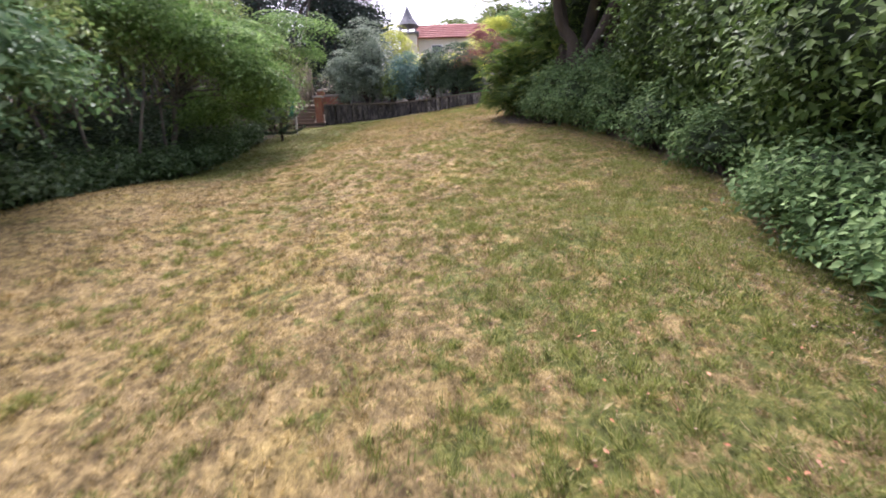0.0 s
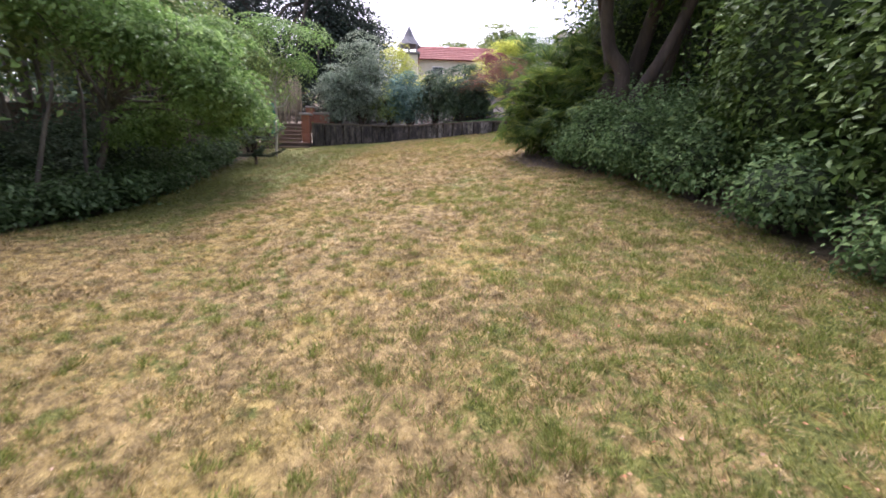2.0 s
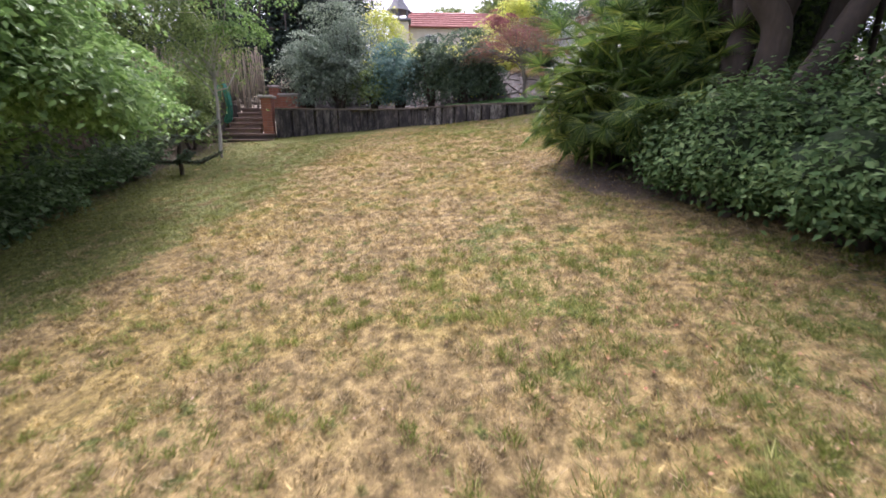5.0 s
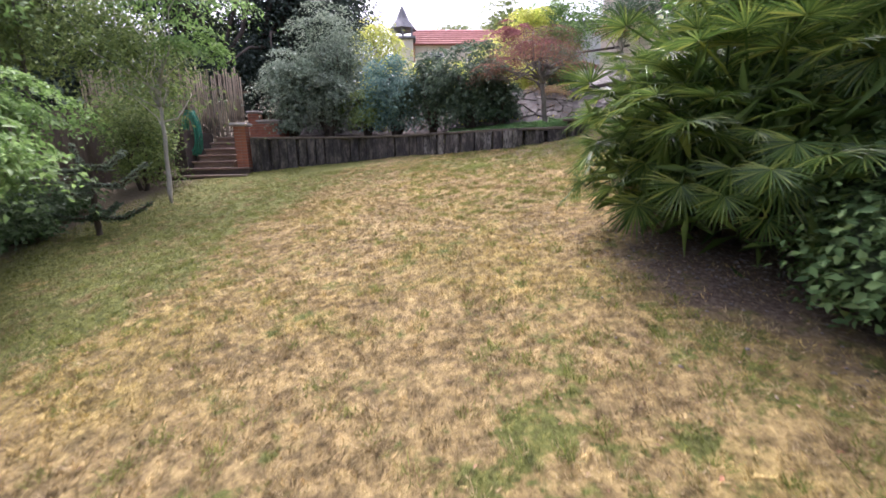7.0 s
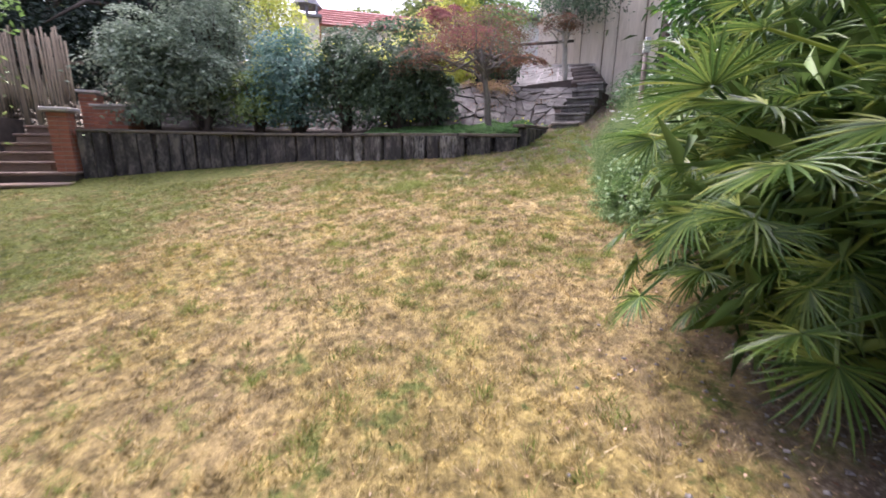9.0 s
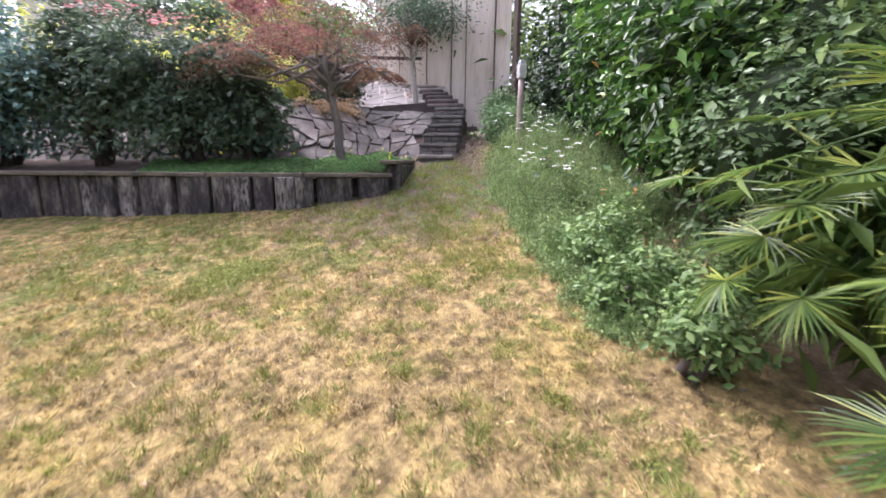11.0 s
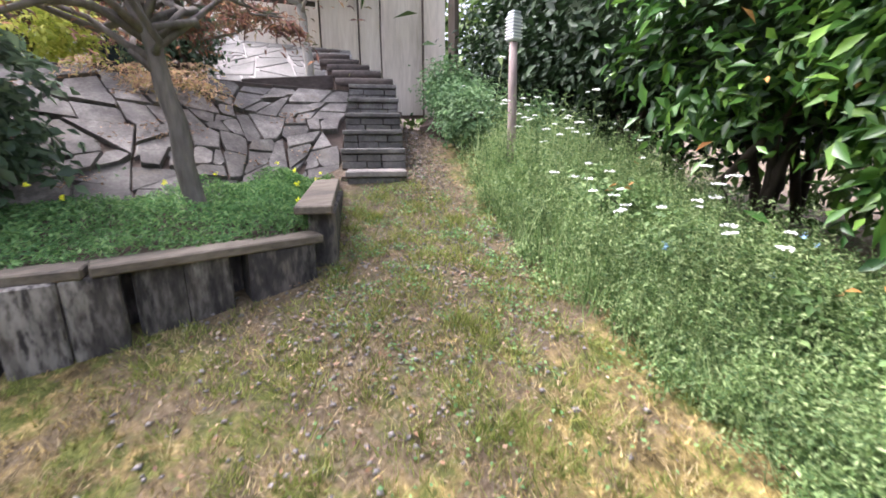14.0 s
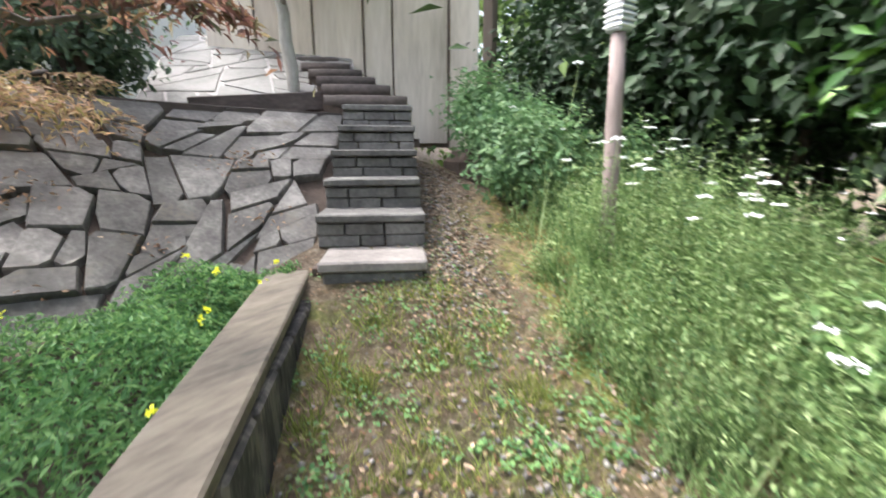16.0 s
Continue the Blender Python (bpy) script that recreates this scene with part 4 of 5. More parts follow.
FANS = [fan_mesh(s) for s in range(5)]
heads = [(-.7, -.45, .7), (-.75, .05, .8), (-.5, -.7, .9), (-.55, -.2, 1.15), (0, .1, 1.75), (.45, -.3, 1.35), (-.25, .55, 1.3), (.3, .5, 1.6), (-.1, -.65, .75), (.7, .2, 1.1), (-.45, .2, .6), (-.55, -.75, .55), (-.2, -1.1, .7), (.35, -1.0, .9), (.2, -.7, 1.35), (.1, 1.0, 1.1), (.5, -1.3, .55), (-.5, -.45, 1.0), (-.6, -.1, .5), (.3, -.2, 2.1)]
stalks = bmesh.new()
for q, hd in enumerate(heads):
    h = Vector(hd)
    part("palm_trunk", tube([(h.x * .5, h.y * .5, -.15), (h.x * .75, h.y * .8, h.z * .5), h], [0.05, 0.05, 0.045], 10), M_TWIG, palm, smooth=True)
    for e in range(27):
        az, el = e * 2.4 + q + rs.uniform(-.2, .2), radians(rs.uniform(-42, 66))
        dirv = Vector((math.cos(az) * math.cos(el), math.sin(az) * math.cos(el), math.sin(el)))
        L = rs.uniform(0.45, 0.85)
        end = h + dirv * L
        end.z -= 0.1 * L
        if end.z < 0.15:
            end.z = 0.15 + rs.random() * 0.1
        tube([h, h.lerp(end, .55) + Vector((0, 0, .04)), end], [0.011, 0.009, 0.007], 5, stalks)
        o = new("frond", FANS[(q + e) % 5])
        o.parent = palm
        f = (dirv + Vector((0, 0, -0.35))).normalized()
        side = f.cross(Vector((0, 0, 1))).normalized()
        upv = side.cross(f)
        m = Matrix((side, f, upv)).transposed().to_4x4()
        k = rs.uniform(0.42, 0.78)
        o.matrix_basis = Matrix.Translation(end) @ m @ pose(0, 0, 0, rs.uniform(-25, 20), rs.uniform(-25, 25), 0) @ Matrix.Diagonal((k, k, k, 1))
part("frond_stalk", stalks, L_PALM, palm, kind="stuff")
fib = []
for q, hd in enumerate(heads):
    fib.append(np.array(hd) + rng.normal(0, 1, (230, 3)) * (0.2, 0.2, 0.25))
part("inner_fronds", leaves(np.concatenate(fib) * (1, 1, .85), 0.3, rng, 0.12, 0.1), L_HEDGE, palm, kind="stuff")

# ---- laurel beyond the palm ----
for x, y, radii, n, lift in [(4.9, 13.55, (1.15, 1.0, 1.2), 10500, .5), (5.95, 14.45, (1.2, 1.1, 1.25), 9500, .5)]:
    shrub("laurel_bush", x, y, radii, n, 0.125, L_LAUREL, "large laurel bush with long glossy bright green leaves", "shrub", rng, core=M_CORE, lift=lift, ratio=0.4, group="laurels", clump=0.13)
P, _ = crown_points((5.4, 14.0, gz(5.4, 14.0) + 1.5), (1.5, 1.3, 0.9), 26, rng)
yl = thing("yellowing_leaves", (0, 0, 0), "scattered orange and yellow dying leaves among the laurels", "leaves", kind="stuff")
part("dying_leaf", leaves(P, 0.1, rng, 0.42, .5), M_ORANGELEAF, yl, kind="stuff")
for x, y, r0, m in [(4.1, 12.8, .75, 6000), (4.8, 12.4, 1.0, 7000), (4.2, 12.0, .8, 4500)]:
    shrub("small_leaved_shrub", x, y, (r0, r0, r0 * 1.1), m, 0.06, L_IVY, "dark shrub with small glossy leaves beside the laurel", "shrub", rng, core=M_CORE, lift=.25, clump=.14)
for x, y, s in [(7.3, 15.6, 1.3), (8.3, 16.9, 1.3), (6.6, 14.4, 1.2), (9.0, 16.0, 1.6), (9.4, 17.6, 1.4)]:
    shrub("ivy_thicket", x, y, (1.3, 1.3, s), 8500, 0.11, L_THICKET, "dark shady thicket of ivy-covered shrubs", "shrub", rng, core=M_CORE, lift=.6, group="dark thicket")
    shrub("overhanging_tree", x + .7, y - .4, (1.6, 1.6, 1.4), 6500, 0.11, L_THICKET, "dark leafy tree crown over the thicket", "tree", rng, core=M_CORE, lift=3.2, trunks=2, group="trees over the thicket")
for x, y, dz in [(6.55, 17.75, .3), (6.9, 18.0, .4), (6.25, 17.45, .15), (5.95, 17.1, .05), (6.35, 17.05, .1), (6.8, 17.5, .25), (6.5, 16.6, .1), (7.1, 17.9, .4)]:
    shrub("leafy_perennial", x, y, (0.3, 0.3, 0.3), 1500, 0.06, L_PERENNIAL, "bushy soft green perennial beside the dark steps", "plant", rng, z=gz(x, y) + dz - .05, trunks=4, group="perennials by the steps", clump=0.3, shell=.8)
part("bank_of_earth", boxed((-.5, -.35, -.5), (.6, .35, .32), .15, pose(6.8, 17.85, gz(6.8, 17.85), 0, 0, 45)), M_SOIL, None, "low dark bank of earth at the foot of the board fence", kind="structure")

# ---- tall weeds with white flower heads ----
weeds = thing("weed_patch", (0, 0, 0), "tall soft green weeds with white umbel flowers along the path", "plants")
WL = smooth_line([(2.75, 13.2), (3.15, 13.9), (3.55, 14.6), (3.85, 15.0), (4.15, 15.55), (4.65, 16.1), (5.35, 16.7), (6.15, 17.4)], 8)
n = 5200
f = rng.random(n) ** 0.9 * (len(WL) - 1)
i0 = np.minimum(f.astype(int), len(WL) - 2)
W2 = np.array([tuple(p) for p in WL])
base = W2[i0] + (W2[i0 + 1] - W2[i0]) * (f - i0)[:, None]
u = rng.random(n) * (0.55 + 1.15 * sstep(0.15, 0.45, f / len(WL))) + rng.normal(0, .05, n)
base = base + np.array([0.78, -0.62]) * u[:, None] + rng.normal(0, .03, (n, 2))
root = rng.integers(0, 760, n)
loose = rng.random(n) < 0.3
base = np.where(loose[:, None], base, base[root] + rng.normal(0, .04, (n, 2)))
f, u = np.where(loose, f, f[root]), np.where(loose, u, u[root])
vigour = rng.uniform(0.6, 1.2, n)[root]
far = f / (len(WL) - 1)
patch = 0.72 + 0.4 * np.clip(0.5 + 0.7 * np.sin(base[:, 0] * 4.3 + 1.5 * np.sin(base[:, 1] * 3.1)) * np.sin(base[:, 1] * 5.2 + 1), 0, 1)
H = patch * (0.28 + 0.38 * sstep(0.1, 0.45, far) + 0.12 * sstep(.5, .9, far)) * rng.uniform(0.5, 1.1, n) * np.where(loose, 0.7, vigour) * (0.78 + 0.22 * np.sin(base[:, 0] * 9 + 2 * np.sin(base[:, 1] * 5)) * np.sin(base[:, 1] * 8)) * (0.45 + 0.55 * sstep(-.05, .35, u))
gzb = height(base[:, 0], base[:, 1])
lean = rng.normal(0, 0.09, (n, 2))
B0 = np.column_stack([base, gzb - 0.02])
T0 = np.column_stack([base + lean * H[:, None] * 1.5, gzb + H])
w = np.column_stack([rng.normal(0, 1, (n, 2)), np.zeros(n)])
w = w / np.linalg.norm(w, axis=1)[:, None] * 0.0035
V = np.stack([B0 - w, B0 + w, T0], 1).reshape(-1, 3)
part("stem", (V, np.arange(3 * n).reshape(-1, 3)), L_WEED, weeds, kind="stuff")
k = 36
t = rng.random((n, k)) ** 0.8
P = (B0[:, None] + (T0 - B0)[:, None] * t[..., None]).reshape(-1, 3) + rng.normal(0, 0.026, (n * k, 3))
part("foliage", leaves(P, 0.025, rng, 0.36, 0.5), L_WEED, weeds, kind="stuff")
pick = rng.choice(np.where((H > 0.42) & (f > 14))[0], 92, replace=False)
stalk = bmesh.new()
for q in pick:
    c = Vector(T0[q]) + Vector((0, 0, rs.uniform(0.02, 0.12)))
    tube([Vector(B0[q]), Vector(T0[q]), c - Vector((0, 0, 0.004))], [0.0025, 0.0018, 0.0015], 4, stalk)
    bm = bmesh.new()
    rr = rs.uniform(0.012, 0.026) + 0.014 * (u[q] < 0.9)
    for e in range(15):
        a, d0 = e * 2.4, rr * math.sqrt(e / 15)
        mm = Matrix.Translation(c + Vector((math.cos(a) * d0, math.sin(a) * d0, rs.uniform(-.004, .004) - d0 * d0 * 4)))
        bmesh.ops.create_circle(bm, cap_ends=True, segments=6, radius=rr * 0.23, matrix=mm @ pose(0, 0, 0, rs.uniform(-40, 40), rs.uniform(-40, 40), 0))
    part("flower_head", bm, M_PETAL, weeds, "flat white umbel")
part("flower_stalk", stalk, L_WEED, weeds, kind="stuff")
n3 = 11000
gi = rng.random(n3) * (len(WL) - 1)
k0 = np.minimum(gi.astype(int), len(WL) - 2)
gb = W2[k0] + (W2[k0 + 1] - W2[k0]) * (gi - k0)[:, None] + np.array([0.78, -0.62]) * (rng.random(n3) * 1.7)[:, None] + rng.normal(0, .03, (n3, 2))
gh = rng.uniform(.15, .5, n3) * (0.5 + 0.5 * gi / len(WL))
g0 = np.column_stack([gb, height(gb[:, 0], gb[:, 1]) - .01])
g1 = g0 + np.column_stack([rng.normal(0, .3, (n3, 2)) * gh[:, None], gh])
gw = np.column_stack([rng.normal(0, .0022, (n3, 2)), np.zeros(n3)])
part("grass", (np.stack([g0 - gw, g0 + gw, g1], 1).reshape(-1, 3), np.arange(3 * n3).reshape(-1, 3)), L_WEED, weeds, kind="stuff")
for q in rng.choice(n, 10, replace=False):
    if f[q] < 30:
        c = T0[q]
        part("blue_flower", leaves(c + rng.normal(0, .008, (7, 3)), 0.022, rng, 0.7), M_BLUE, weeds, "small blue flower", kind="stuff")
for x, y in [(3.55, 13.3), (3.9, 13.9), (3.3, 12.9), (4.3, 14.5), (3.1, 13.35), (3.75, 12.9), (3.5, 13.85), (4.6, 14.9), (5.1, 15.4), (2.9, 12.8)]:
    shrub("broadleaf_weed", x, y, (0.24, 0.24, 0.2), 620, 0.055, L_BROAD, "broad-leaved green weed at the lawn's edge", "plant", rng, trunks=2, group="broad weeds", clump=.3)

# ---- bed plants and maples ----
bedp = thing("feathery_bedding", (0, 0, 0), "low feathery green bedding plants with yellow flowers behind the sleepers", "plants")
F2 = np.array([tuple(p) for p in front])
B2 = np.array([tuple(p) for p in BANK])
n = 34000
a = rng.random(n)
fi = (0.46 + 0.52 * a) * (len(front) - 1)
i0 = np.minimum(fi.astype(int), len(front) - 2)
p0 = F2[i0] + (F2[i0 + 1] - F2[i0]) * (fi - i0)[:, None]
ui = (0.46 + 0.52 * a) * (len(BANK) - 1)
j0 = np.minimum(ui.astype(int), len(BANK) - 2)
p1 = B2[j0] + (B2[j0 + 1] - B2[j0]) * (ui - j0)[:, None]
t = rng.random(n) * 0.98
pp = p0 + (p1 - p0) * t[:, None] + rng.normal(0, .02, (n, 2))
hump = 0.5 + 0.5 * np.sin(pp[:, 0] * 9) * np.sin(pp[:, 1] * 8 + 1)
hz = 3.41 + rng.random(n) ** 0.7 * (0.07 + 0.13 * hump) * (0.25 + 0.75 * sstep(0.2, 0.7, a)) + 0.17 * t
part("foliage", leaves(np.column_stack([pp, hz]), 0.034, rng, 0.3, 0.4), L_FEATHER, bedp, kind="stuff")
for q in rng.choice(n, 17, replace=False):
    c = np.array([*pp[q], 3.43 + 0.12 + 0.13 * hump[q] + 0.13 * t[q]])
    part("flower", leaves(c + rng.normal(0, .007, (9, 3)), 0.022, rng, 0.6), M_YELLOW, bedp, "small yellow flower", kind="stuff")

tree("small_maple", (3.2, 17.42, 3.56), (3.02, 17.5, 4.9), 0.062, [((3.0, 17.6, 5.25), (1.0, .9, .45), 2600, 0.055, L_ORANGE), ((2.3, 17.9, 4.75), (.75, .6, .3), 1200, 0.055, L_ORANGE), ((3.4, 17.9, 4.8), (.4, .35, .25), 500, 0.055, L_ORANGE), ((4.1, 18.1, 4.92), (.5, .35, .1), 420, 0.085, L_ORANGE)], "small maple with grey trunk and orange-green feathery leaves in the bed", "tree", rng, M_BARK, 7)
tree("slim_tree", (5.87, 19.4, 4.6), (5.76, 19.5, 6.3), 0.065, [((6.0, 19.6, 6.7), (1.0, .9, .45), 4200, 0.07, L_SHRUB), ((5.5, 19.2, 6.0), (.5, .4, .2), 1100, 0.06, L_ORANGE)], "slim pale-trunked tree standing on the terrace by the steps", "tree", rng, M_PALEBARK, 6)
rail = thing("hand_rail", (0, 0, 0), "dark wooden hand rail running back from the slim tree", "railing")
part("rail", tube([(4.9, 20.4, 5.72), (5.5, 19.9, 5.7), (6.0, 19.42, 5.68)], [0.032, 0.032, 0.032], 8), M_LOG, rail, smooth=True)
tree("red_maple", (3.9, 20.3, 4.5), (3.7, 20.6, 5.6), 0.07, [((2.9, 20.7, 5.6), (.8, .7, .22), 1900, 0.07, L_RED), ((3.7, 20.6, 5.95), (.9, .8, .28), 2300, 0.07, L_RED), ((4.4, 20.5, 5.45), (.75, .6, .22), 1700, 0.07, L_RED), ((3.3, 20.5, 5.2), (.8, .6, .18), 1500, 0.07, L_ORANGE), ((3.1, 20.8, 6.4), (.65, .6, .25), 1400, 0.07, L_RED)], "red-leaved maple on the upper terrace", "tree", rng, M_DARKBARK)
shrub("dark_terrace_shrub", 4.25, 19.55, (.5, .45, .5), 4200, 0.06, L_SHRUB, "dark rounded shrub on the terrace edge", "shrub", rng, z=4.5, lift=.15)
dm = thing("weeping_maple", (4.0, 19.1, 4.5), "low weeping maple with withered tan foliage spilling over the bank", "shrub")
part("stem", tube([(0, 0, -.1), (-.05, -.1, .15), (-.15, -.35, .1)], [.03, .025, .012], 7), M_DARKBARK, dm, smooth=True)
for c, rr, m in [((-.15, -.4, -.05), (.4, .28, .07), 900), ((-.45, -.2, .02), (.4, .3, .08), 900), ((.05, -.1, .1), (.35, .25, .08), 500)]:
    crown(dm, c, rr, m, 0.05, L_TAN, rng, ratio=0.24, flat=0.3, clump=.2)
shrub("dark_terrace_shrub", 3.2, 19.7, (.55, .45, .35), 2600, 0.06, L_YELLOWGREEN, "light green shrub on the terrace edge", "shrub", rng, z=4.5, lift=.12)
for x, y, radii, mat, n, nm, lb, z in [
    (-0.3, 20.0, (.75, .7, 1.0), L_BLUEGREEN, 6500, "blue_green_shrub", "upright blue-green shrub in the bed", 3.55),
    (0.75, 19.55, (.85, .8, .95), L_SHRUB, 7500, "dull_green_shrub", "dense dull green shrub behind the sleeper wall", 3.55),
    (1.7, 18.75, (.85, .75, .9), L_SHRUB, 7500, "dull_green_shrub", "dense dull green shrub behind the sleeper wall", 3.55),
    (2.3, 18.3, (.5, .45, .6), L_SHRUB, 3500, "dull_green_shrub", "smaller dull green shrub behind the sleeper wall", 3.55),
    (-1.1, 20.2, (.65, .6, .6), L_MUTED, 4500, "low_green_shrub", "low loose green shrub in the bed", 3.55),
    (-2.2, 20.3, (.8, .7, .75), L_OLIVE, 6000, "silvery_shrub", "silvery green shrub leaning over the sleeper wall", 3.55),
    (-3.2, 20.4, (.8, .7, 1.1), L_OLIVE, 7500, "silvery_shrub", "tall silvery olive-green shrub above the wall", 3.55),
    (-2.1, 21.3, (1.2, 1.0, 1.35), L_OLIVE, 8500, "silvery_tree", "rounded silvery-leaved tree behind the wall", 4.2)]:
    shrub(nm, x, y, tuple(q * 1.12 for q in radii), int(n * 1.25), 0.085, mat, lb, "shrub", rng, z=z, lift=.1, trunks=9, clump=.13, shell=.8, per=110, flat=.7)

tree("light_green_tree", (5.2, 22.6, 4.5), (5.1, 22.6, 6.0), 0.06, [((5.6, 23.4, 7.7), (1.5, .9, .7), 4200, 0.1, L_BRIGHT), ((5.1, 22.6, 6.7), (1.0, .9, .6), 3600, 0.09, L_BRIGHT), ((4.2, 22.8, 7.3), (.9, .8, .4), 2400, 0.09, L_YELLOWGREEN)], "light green leafy tree behind the hand rail", "tree", rng, M_BARK)

# ---- left side ----
tree("bright_tree", (-5.5, 9.6, gz(-5.5, 9.6)), (-4.9, 9.8, 3.6), 0.06, [((-3.55, 10.1, 3.15), (.8, 1.0, .5), 6500, 0.085, L_BRIGHT), ((-3.95, 11.4, 3.05), (.7, 1.0, .6), 5000, 0.085, L_BRIGHT), ((-4.1, 9.4, 3.7), (.9, 1.1, .5), 6000, 0.085, L_BRIGHT), ((-4.6, 10.2, 2.6), (.6, 1.0, .45), 3500, 0.085, L_BRIGHT), ((-4.7, 8.6, 4.2), (1.2, 1.3, .6), 6000, 0.085, L_BRIGHT), ((-3.9, 10.6, 4.1), (.8, .9, .4), 3500, 0.085, L_BRIGHT)], "leafy bright green tree overhanging the lawn's edge", "tree", rng, M_BARK)
tree("drooping_tree", (-5.9, 4.6, gz(-5.9, 4.6)), (-5.3, 4.7, 3.0), 0.05, [((-4.3, 4.9, 2.75), (.75, .9, .5), 3200, 0.1, L_PERENNIAL), ((-4.7, 4.3, 2.1), (.6, .8, .4), 2000, 0.1, L_PERENNIAL), ((-4.8, 5.6, 3.5), (.9, 1.0, .5), 3000, 0.1, L_MUTED)], "small tree with drooping grey-green leaves at the lawn's edge", "tree", rng, M_BARK)
for x, y, ex, ey, top in [(-5.3, 5.6, -5.7, 6.1, 3.0), (-5.35, 6.9, -5.9, 6.6, 3.3), (-5.3, 8.2, -5.0, 8.6, 3.2), (-5.5, 7.6, -5.4, 7.1, 3.4), (-5.2, 9.2, -5.5, 9.7, 3.3)]:
    z = gz(x, y)
    ob = thing("thin_trunk", (x, y, z), "thin leaning grey-brown tree trunk rising through the shade", "tree trunk", "thin trunks")
    part("trunk", tube(wavy((0, 0, -.1), (ex - x, ey - y, top - z), 5, 0.03, rng), [.035, .032, .03, .026, .022, .015], 8), M_BARK, ob, smooth=True)
tree("bright_tree", (-6.0, 12.4, gz(-6.0, 12.4)), (-5.5, 12.6, 4.2), 0.06, [((-4.7, 12.9, 3.6), (.8, 1.0, .5), 4500, 0.08, L_BRIGHT), ((-5.3, 12.2, 4.4), (1.1, 1.2, .6), 4500, 0.08, L_BRIGHT), ((-5.0, 13.2, 2.9), (.5, .8, .4), 2200, 0.08, L_BRIGHT)], "leafy bright green tree overhanging the lawn's edge", "tree", rng, M_BARK)
for n, (x, y, hh) in enumerate([(-6.3, 3.2, 2.6), (-6.5, 5.4, 2.7), (-6.3, 7.2, 3.2), (-6.3, 9.4, 3.6), (-6.7, 11.6, 3.8), (-6.9, 14.0, 4.0), (-7.2, 16.2, 4.0), (-8.3, 8.5, 5.0), (-8.6, 12.5, 5.4), (-8.6, 4.5, 4.6)]):
    shrub("hedge_tree", x, y, (1.4, 1.6, 1.6), 8500, 0.11, (L_MUTED, L_HAZEL, L_BRIGHT)[n % 3], "loose green hedge tree with thin dark stems", "tree", rng, lift=hh - 1.6, trunks=6, group="trees along the lawn's low side", clump=.14, bark=M_BARK, flat=0.3, shell=0.6, per=90)
for n, (x, y) in enumerate([(-6.9, 2.0), (-6.9, 4.0), (-6.8, 5.8), (-6.6, 7.6), (-6.4, 9.4), (-6.5, 11.2), (-6.9, 12.8)]):
    shrub("understorey_shrub", x, y, (1.0, 1.2, .8), 5000, 0.08, L_SHRUB, "dark shady undergrowth below the hedge trees", "shrub", rng, core=M_CORE, trunks=3, group="undergrowth")
edge_l = [(-5.3, 3.0), (-5.2, 3.9), (-5.15, 4.7), (-5.15, 5.6), (-5.2, 6.5), (-5.2, 7.4), (-5.1, 8.3), (-4.9, 9.3), (-4.85, 10.4), (-5.0, 11.5), (-5.2, 12.6), (-5.4, 13.8), (-5.6, 15.0)]
for n, (x, y) in enumerate(edge_l):
    shrub("ivy_mound", x - .15, y, (0.55, 0.65, .3), 2600, 0.085, L_IVY, "low mound of ivy and ground cover at the lawn's edge", "plant", rng, trunks=2, group="ground cover", clump=.22)
tree("white_stemmed_sapling", (-4.36, 15.85, gz(-4.36, 15.85)), (-4.3, 15.9, 4.3), 0.042, [((-4.7, 16.0, 4.6), (1.1, 1.0, .7), 4200, 0.075, L_MUTED), ((-3.8, 15.9, 4.9), (.8, .7, .3), 1200, 0.08, L_BRIGHT), ((-4.2, 15.9, 5.7), (1.5, 1.0, .5), 3000, 0.08, L_BRIGHT), ((-5.4, 16.2, 5.3), (1.0, .9, .7), 3000, 0.075, L_MUTED)], "slender pale-stemmed sapling at the lawn's edge", "tree", rng, M_PALEBARK, 4)
sap = tree("low_monkey_puzzle", (-4.28, 13.82, gz(-4.28, 13.82)), (-4.26, 13.85, 2.7), 0.045, [], "stunted tree with bare spiky spreading branches", "tree", rng, M_DARKBARK)
b = Vector((-4.28, 13.82, gz(-4.28, 13.82)))
for az, z0, L, rise in [(0.1, .25, .75, .18), (3.0, .25, .7, .05), (1.6, .3, .55, .1), (0.2, .7, .75, .3), (3.2, .7, .7, .4), (4.6, .6, .5, .2), (2.4, .95, .5, .3), (0.8, .95, .45, .2), (3.6, .9, .5, .12), (5.4, .35, .6, .1)]:
    e = Vector((math.cos(az) * L, math.sin(az) * L, z0 + rise))
    path = [Vector((0, 0, z0)), Vector((e.x * .5, e.y * .5, z0 - .02)), e]
    part("branch", tube(path, [.026, .022, .014], 7), M_DARKBARK, sap, smooth=True)
    tt = rng.random(260)
    pth = np.array([tuple(Vector(path[0]).lerp(path[1], q * 2) if q < .5 else Vector(path[1]).lerp(path[2], q * 2 - 1)) for q in tt])
    part("spiky_needles", leaves(pth + rng.normal(0, .018, (260, 3)), 0.095, rng, 0.22, .8), L_OLIVE if z0 > .5 else L_SHRUB, sap, kind="stuff")
shrub("step_side_shrub", -5.6, 17.2, (.75, .8, .95), 6500, 0.07, L_MUTED, "loose green shrub beside the garden steps", "shrub", rng, lift=.1)
shrub("step_side_shrub", -6.2, 18.6, (.8, .8, 1.1), 5500, 0.07, L_NETTLE, "loose green shrub beside the garden steps", "shrub", rng, lift=.1)

